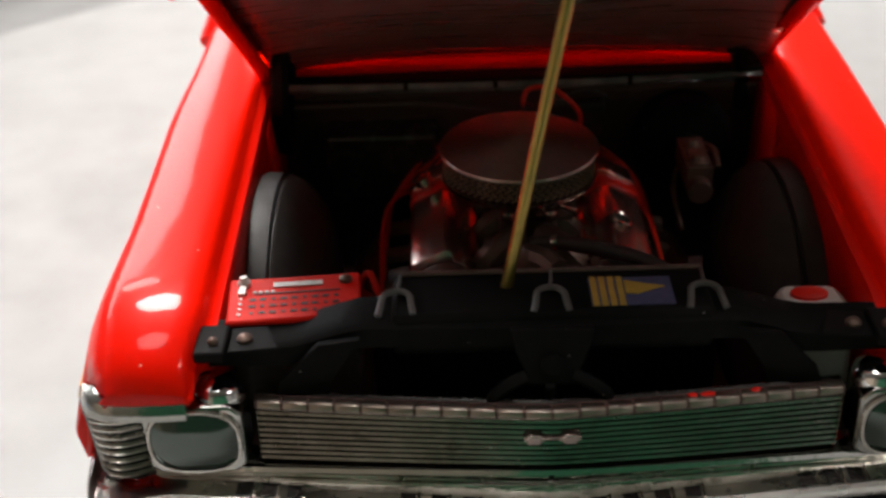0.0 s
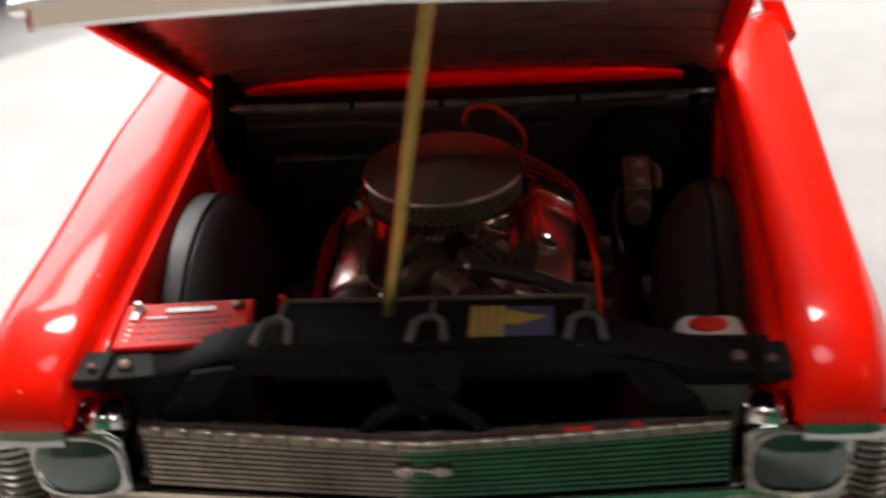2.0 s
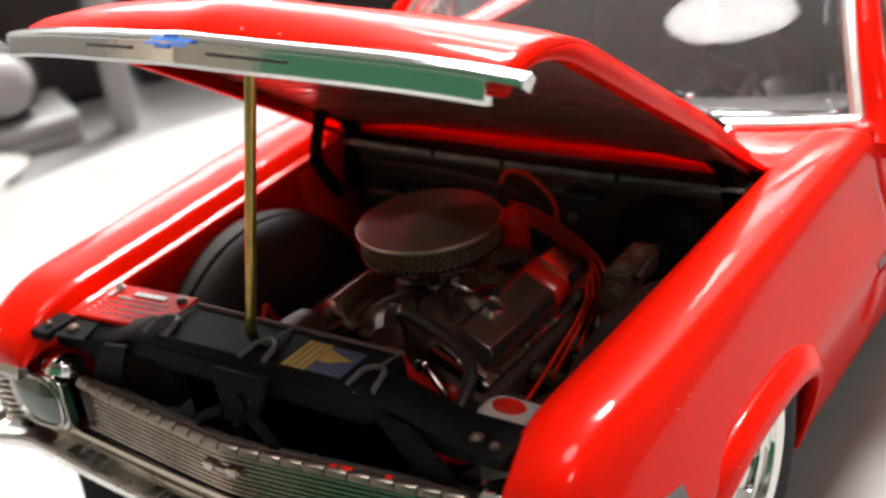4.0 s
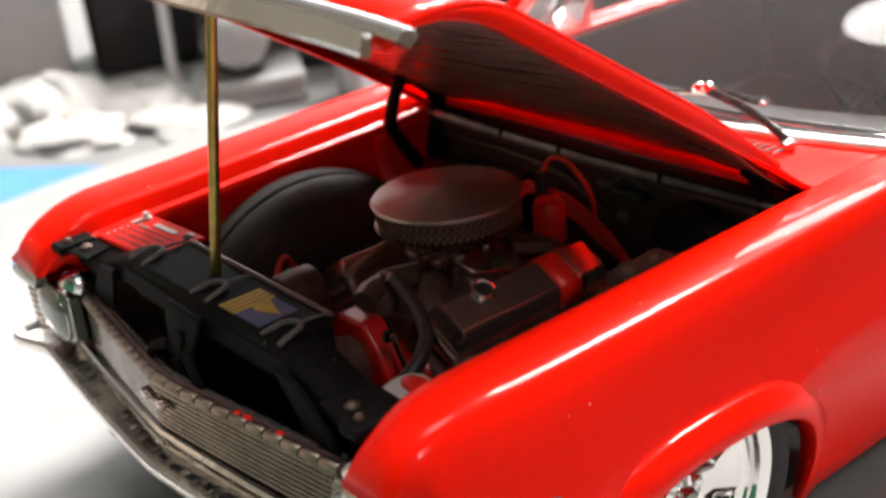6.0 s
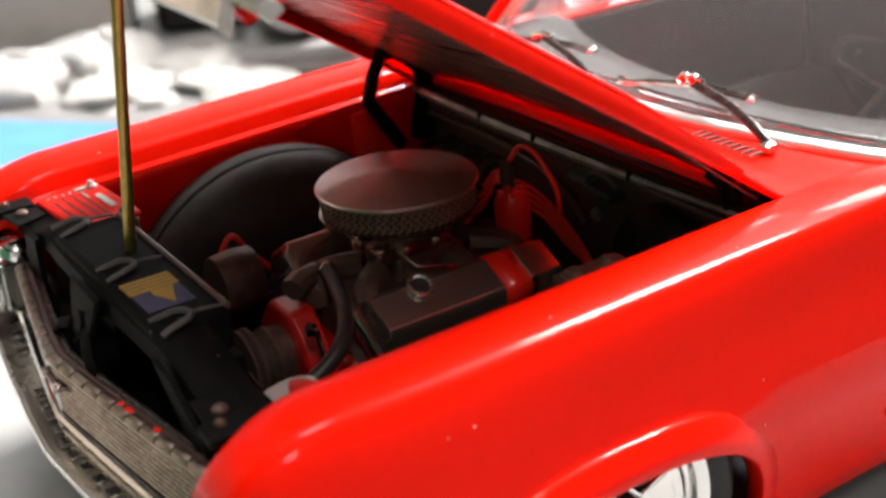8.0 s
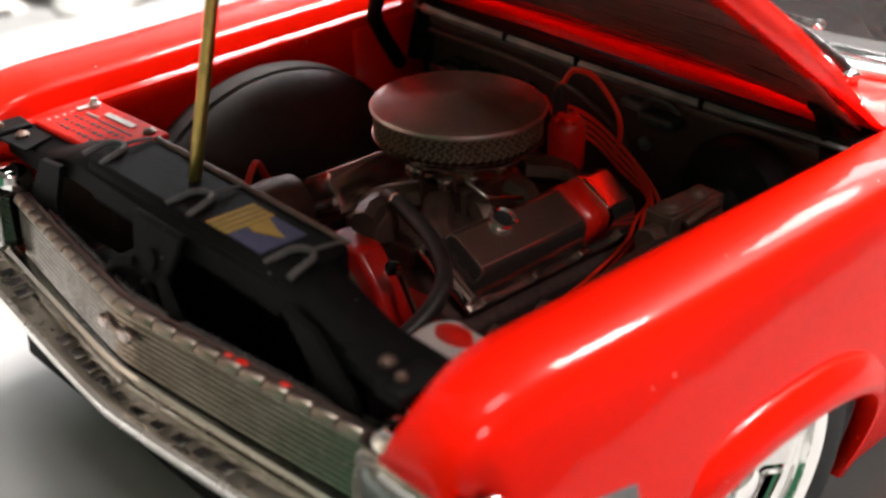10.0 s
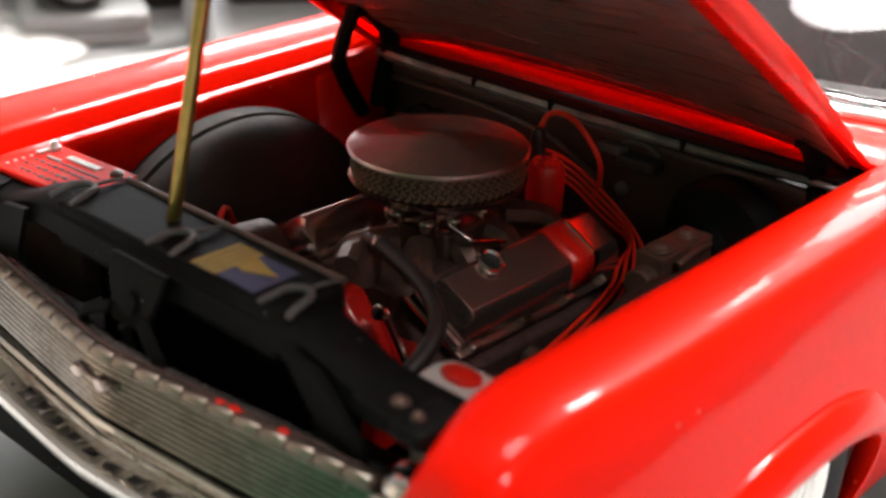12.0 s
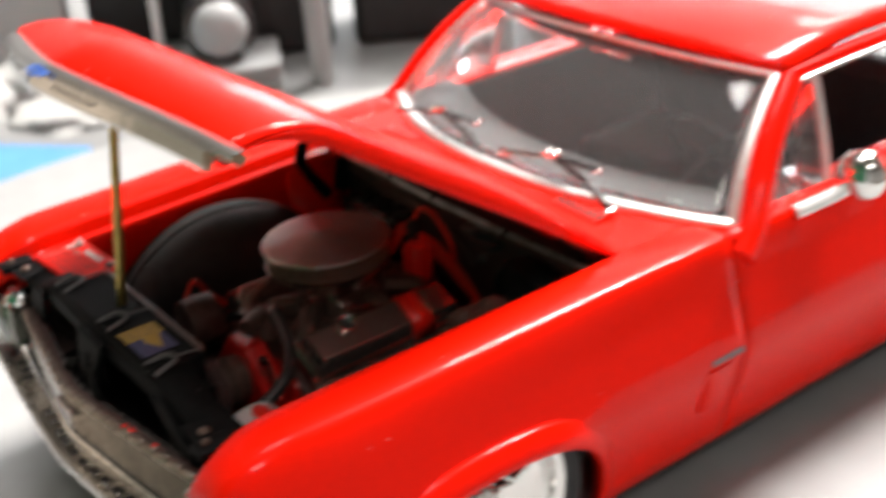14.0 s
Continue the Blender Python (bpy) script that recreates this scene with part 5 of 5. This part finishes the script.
# ---- wipers and door mirror ----
for dx in (0.0, -0.58):
    arm = [(0.530 + dx, 1.480, 0.842), (0.480 + dx, 1.484, 0.872), (0.380 + dx, 1.500, 0.900), (0.250 + dx, 1.520, 0.916)]
    w = part("wiper_arm", tube(arm, 0.0115, 8, smooth=4, flat=0.8), BLACK_GLOSS, car)
    part("wiper_blade", tube([(0.373 + dx, 1.584, 0.886), (0.310 + dx, 1.558, 0.900), (0.245 + dx, 1.530, 0.908)], 0.010, 6, smooth=3), BLACK_GLOSS, w)
    part("wiper_rubber", tube([(0.245 + dx, 1.532, 0.906), (0.12 + dx, 1.524, 0.888), (0.0 + dx, 1.519, 0.862)], 0.008, 6, smooth=3), CHROME_DARK if dx == 0 else BLACK_GLOSS, w)
    part("wiper_pivot", lathe([(0.020, 0), (0.020, 0.014), (0.012, 0.020), (0.003, 0.022)], Matrix.Translation((0.530 + dx, 1.480, 0.832)), 14), CHROME, w)
    part("wiper_joint", tube([(0.205 + dx, 1.520, 0.914), (0.238 + dx, 1.523, 0.925), (0.272 + dx, 1.528, 0.918)], 0.011, 8, smooth=3), CHROME, w)
    if dx == 0:
        for q, z in ((0.222, 0.922), (0.252, 0.926)):
            part("joint_knob", lathe([(0.004, -0.014), (0.013, -0.010), (0.016, 0.0), (0.012, 0.010), (0.003, 0.014)], Matrix.Translation((q, 1.521, z)), 14), CHROME, w)
    part("blade_end", lathe([(0.007, -0.012), (0.016, -0.005), (0.016, 0.005), (0.007, 0.012)], Matrix.Translation((0.376 + dx, 1.586, 0.888)), 12), CHROME, w)
    part("blade_end", lathe([(0.007, -0.012), (0.014, -0.005), (0.014, 0.005), (0.007, 0.012)], Matrix.Translation((-0.002 + dx, 1.517, 0.864)), 12), CHROME, w)
dm = axis_to((0.945, 2.06, 0.885), (0.15, -1, 0.05))
mirror = part("door_mirror", lathe([(0.075, -0.03), (0.078, -0.02), (0.074, 0.0), (0.06, 0.022), (0.035, 0.038), (0.003, 0.044)], dm, 28), CHROME, car, "round chrome door mirror")
part("mirror_stalk", tube([(0.875, 1.88, 0.815), (0.905, 1.97, 0.835), (0.94, 2.055, 0.865)], 0.014, 8, flat=1.5), FOIL, mirror)

# ---- clutter on the desk behind the turntable ----
DESK_Z = -0.26
for cx, cy, w, d, h, turn in ((-5.95, 2.95, 0.95, 0.8, 1.7, 66), (-5.05, 3.35, 1.0, 0.8, 1.6, 60), (-4.45, 4.35, 1.0, 0.8, 1.75, 56), (-3.75, 5.35, 1.0, 0.8, 1.7, 54), (-3.1, 6.5, 1.1, 0.8, 1.7, 60)):
    bin_ = thing("storage_bin", (cx, cy, DESK_Z), "black plastic storage bin standing on the desk", "storage bin", "storage bins")
    bm_ = Matrix.Translation((cx, cy, DESK_Z)) @ Matrix.Rotation(radians(turn), 4, "Z")
    part("bin_body", box(-w / 2, w / 2, -d / 2, d / 2, 0, h * 0.86, m=bm_), BLACK_PLASTIC, bin_, bevel=0.06)
    part("bin_lid", box(-w / 2 - 0.04, w / 2 + 0.04, -d / 2 - 0.04, d / 2 + 0.04, h * 0.86, h, m=bm_), BLACK_PLASTIC, bin_, bevel=0.05)
    part("bin_latch", box(-w * 0.1, w * 0.1, -d / 2 - 0.06, -d / 2, h * 0.74, h * 0.92, m=bm_), PALE, bin_, bevel=0.02)


def bottle(x, y, r, h, cap, label):
    b = thing("glue_bottle", (x, y, DESK_Z), label, "bottle", "bottles on the desk")
    m = Matrix.Translation((x, y, DESK_Z))
    part("bottle_body", lathe([(r * 0.9, 0), (r, 0.04), (r, h * 0.66), (r * 0.8, h * 0.76), (r * 0.45, h * 0.82), (r * 0.42, h * 0.86)], m, 28), PALE, b)
    part("bottle_cap", lathe([(r * 0.5, h * 0.84), (r * 0.5, h * 0.92), (r * 0.3, h * 0.98), (r * 0.1, h)], m, 20), cap, b)


bottle(-3.92, 3.14, 0.075, 1.5, WHITE_PLASTIC, "tall thin white glue bottle standing before black bins")
bottle(-3.62, 4.35, 0.10, 1.55, WHITE_PLASTIC, "tall white glue bottle standing between black bins")

# a spray can lying on a stack of pale pads, its domed cap towards the car
pads = thing("foam_pads", (-4.45, 2.75, DESK_Z), "stack of pale grey foam pads on the desk", "foam pads")
pad_m = Matrix.Translation((-4.45, 2.75, DESK_Z)) @ Matrix.Rotation(radians(62), 4, "Z")
for k in range(2):
    part("pad", box(-0.34 + 0.02 * k, 0.34, -0.3, 0.32, 0.09 * k, 0.09 * k + 0.086, m=pad_m), PALE, pads, bevel=0.02)
can = thing("spray_can", (-4.45, 2.72, DESK_Z + 0.176), "dark spray can with a domed white cap, lying on foam pads", "spray can")
can_m = axis_to((-4.35, 2.68, DESK_Z + 0.40), (0.885, -0.46, 0.06))
part("can_body", lathe([(0.20, -0.5), (0.222, -0.46), (0.222, 0.0), (0.20, 0.03)], can_m, 32), BLACK_PLASTIC, can)
part("can_rim", lathe([(0.222, -0.01), (0.228, 0.01), (0.205, 0.035), (0.185, 0.035)], can_m, 32), BLACK_GLOSS, can)
part("can_cap", lathe([(0.178, 0.02), (0.176, 0.07), (0.15, 0.12), (0.09, 0.15), (0.01, 0.16)], can_m, 32), PALE, can, "domed pale cap")
tag = thing("white_holder", (-4.75, 2.62, DESK_Z), "white plastic holder standing before black bins", "holder")
tag_m = Matrix.Translation((-4.75, 2.62, DESK_Z)) @ Matrix.Rotation(radians(62), 4, "Z")
part("holder_back", prism([tag_m @ Vector(p) for p in ((-0.22, 0, 0.0), (-0.16, 0, 0.0), (-0.14, 0, 0.62), (0.26, 0, 0.60), (0.30, 0, 0.86), (-0.20, 0, 0.88))], tag_m.to_3x3() @ Vector((0, 0.05, 0))), WHITE_PLASTIC, tag, bevel=0.012)
part("holder_foot", box(-0.25, 0.10, -0.05, 0.12, 0, 0.02, m=tag_m), WHITE_PLASTIC, tag, bevel=0.006)

carton = thing("carton", (-6.35, 1.46, DESK_Z), "large plain cream carton on the desk", "box")
carton_m = Matrix.Translation((-5.62, 2.14, DESK_Z)) @ Matrix.Rotation(radians(68.5), 4, "Z")
part("carton_body", box(-2.0, 0, 0, 1.1, 0, 1.7, m=carton_m), TISSUE, carton, bevel=0.03)
for y0, y1 in ((0.0, 0.545), (0.555, 1.1)):
    part("carton_flap", box(-2.0, 0, y0, y1, 1.702, 1.72, m=carton_m), TISSUE, carton)


def crumple(x, y, rx, ry, h, seed):
    rows = []
    for i in range(15):
        t = i / 14
        row = []
        for k in range(30):
            a = 2 * math.pi * k / 30
            f = 1 + 0.45 * noise.noise((math.cos(a) * 1.7 + seed, math.sin(a) * 1.7, t * 2.2))
            r = math.cos(t * math.pi / 2) ** 0.55 * f
            row.append((x + rx * r * math.cos(a), y + ry * r * math.sin(a), DESK_Z + max(0.0, h * math.sin(t * math.pi / 2) * (1 + 0.35 * noise.noise((math.cos(a) * 2 + seed, math.sin(a) * 2, 5.0))))))
        rows.append(row)
    return loft(rows, closed=True, caps=True)


for tx, ty, rx, ry, h, seed in ((-5.25, 1.78, 0.42, 0.36, 0.22, 1.0), (-4.95, 2.25, 0.46, 0.34, 0.12, 4.0), (-4.35, 2.25, 0.40, 0.30, 0.10, 7.0), (-4.72, 1.72, 0.40, 0.30, 0.10, 11.0), (-5.30, 1.25, 0.40, 0.40, 0.20, 15.0)):
    tagged(part("paper_towel", crumple(tx, ty, rx, ry, h, seed), TISSUE, None), "crumpled white paper towel lying on the desk", "paper towel", "paper towels")

card_m = Matrix.Translation((-4.41, 1.2, DESK_Z)) @ Matrix.Rotation(radians(39), 4, "Z")
card = part("blue_card", box(-0.9, 0.58, -1.3, 0, 0, 0.03, m=card_m), BLUE_CARD, None, bevel=0.008)
tagged(card, "pale blue card lying flat on the desk", "card")
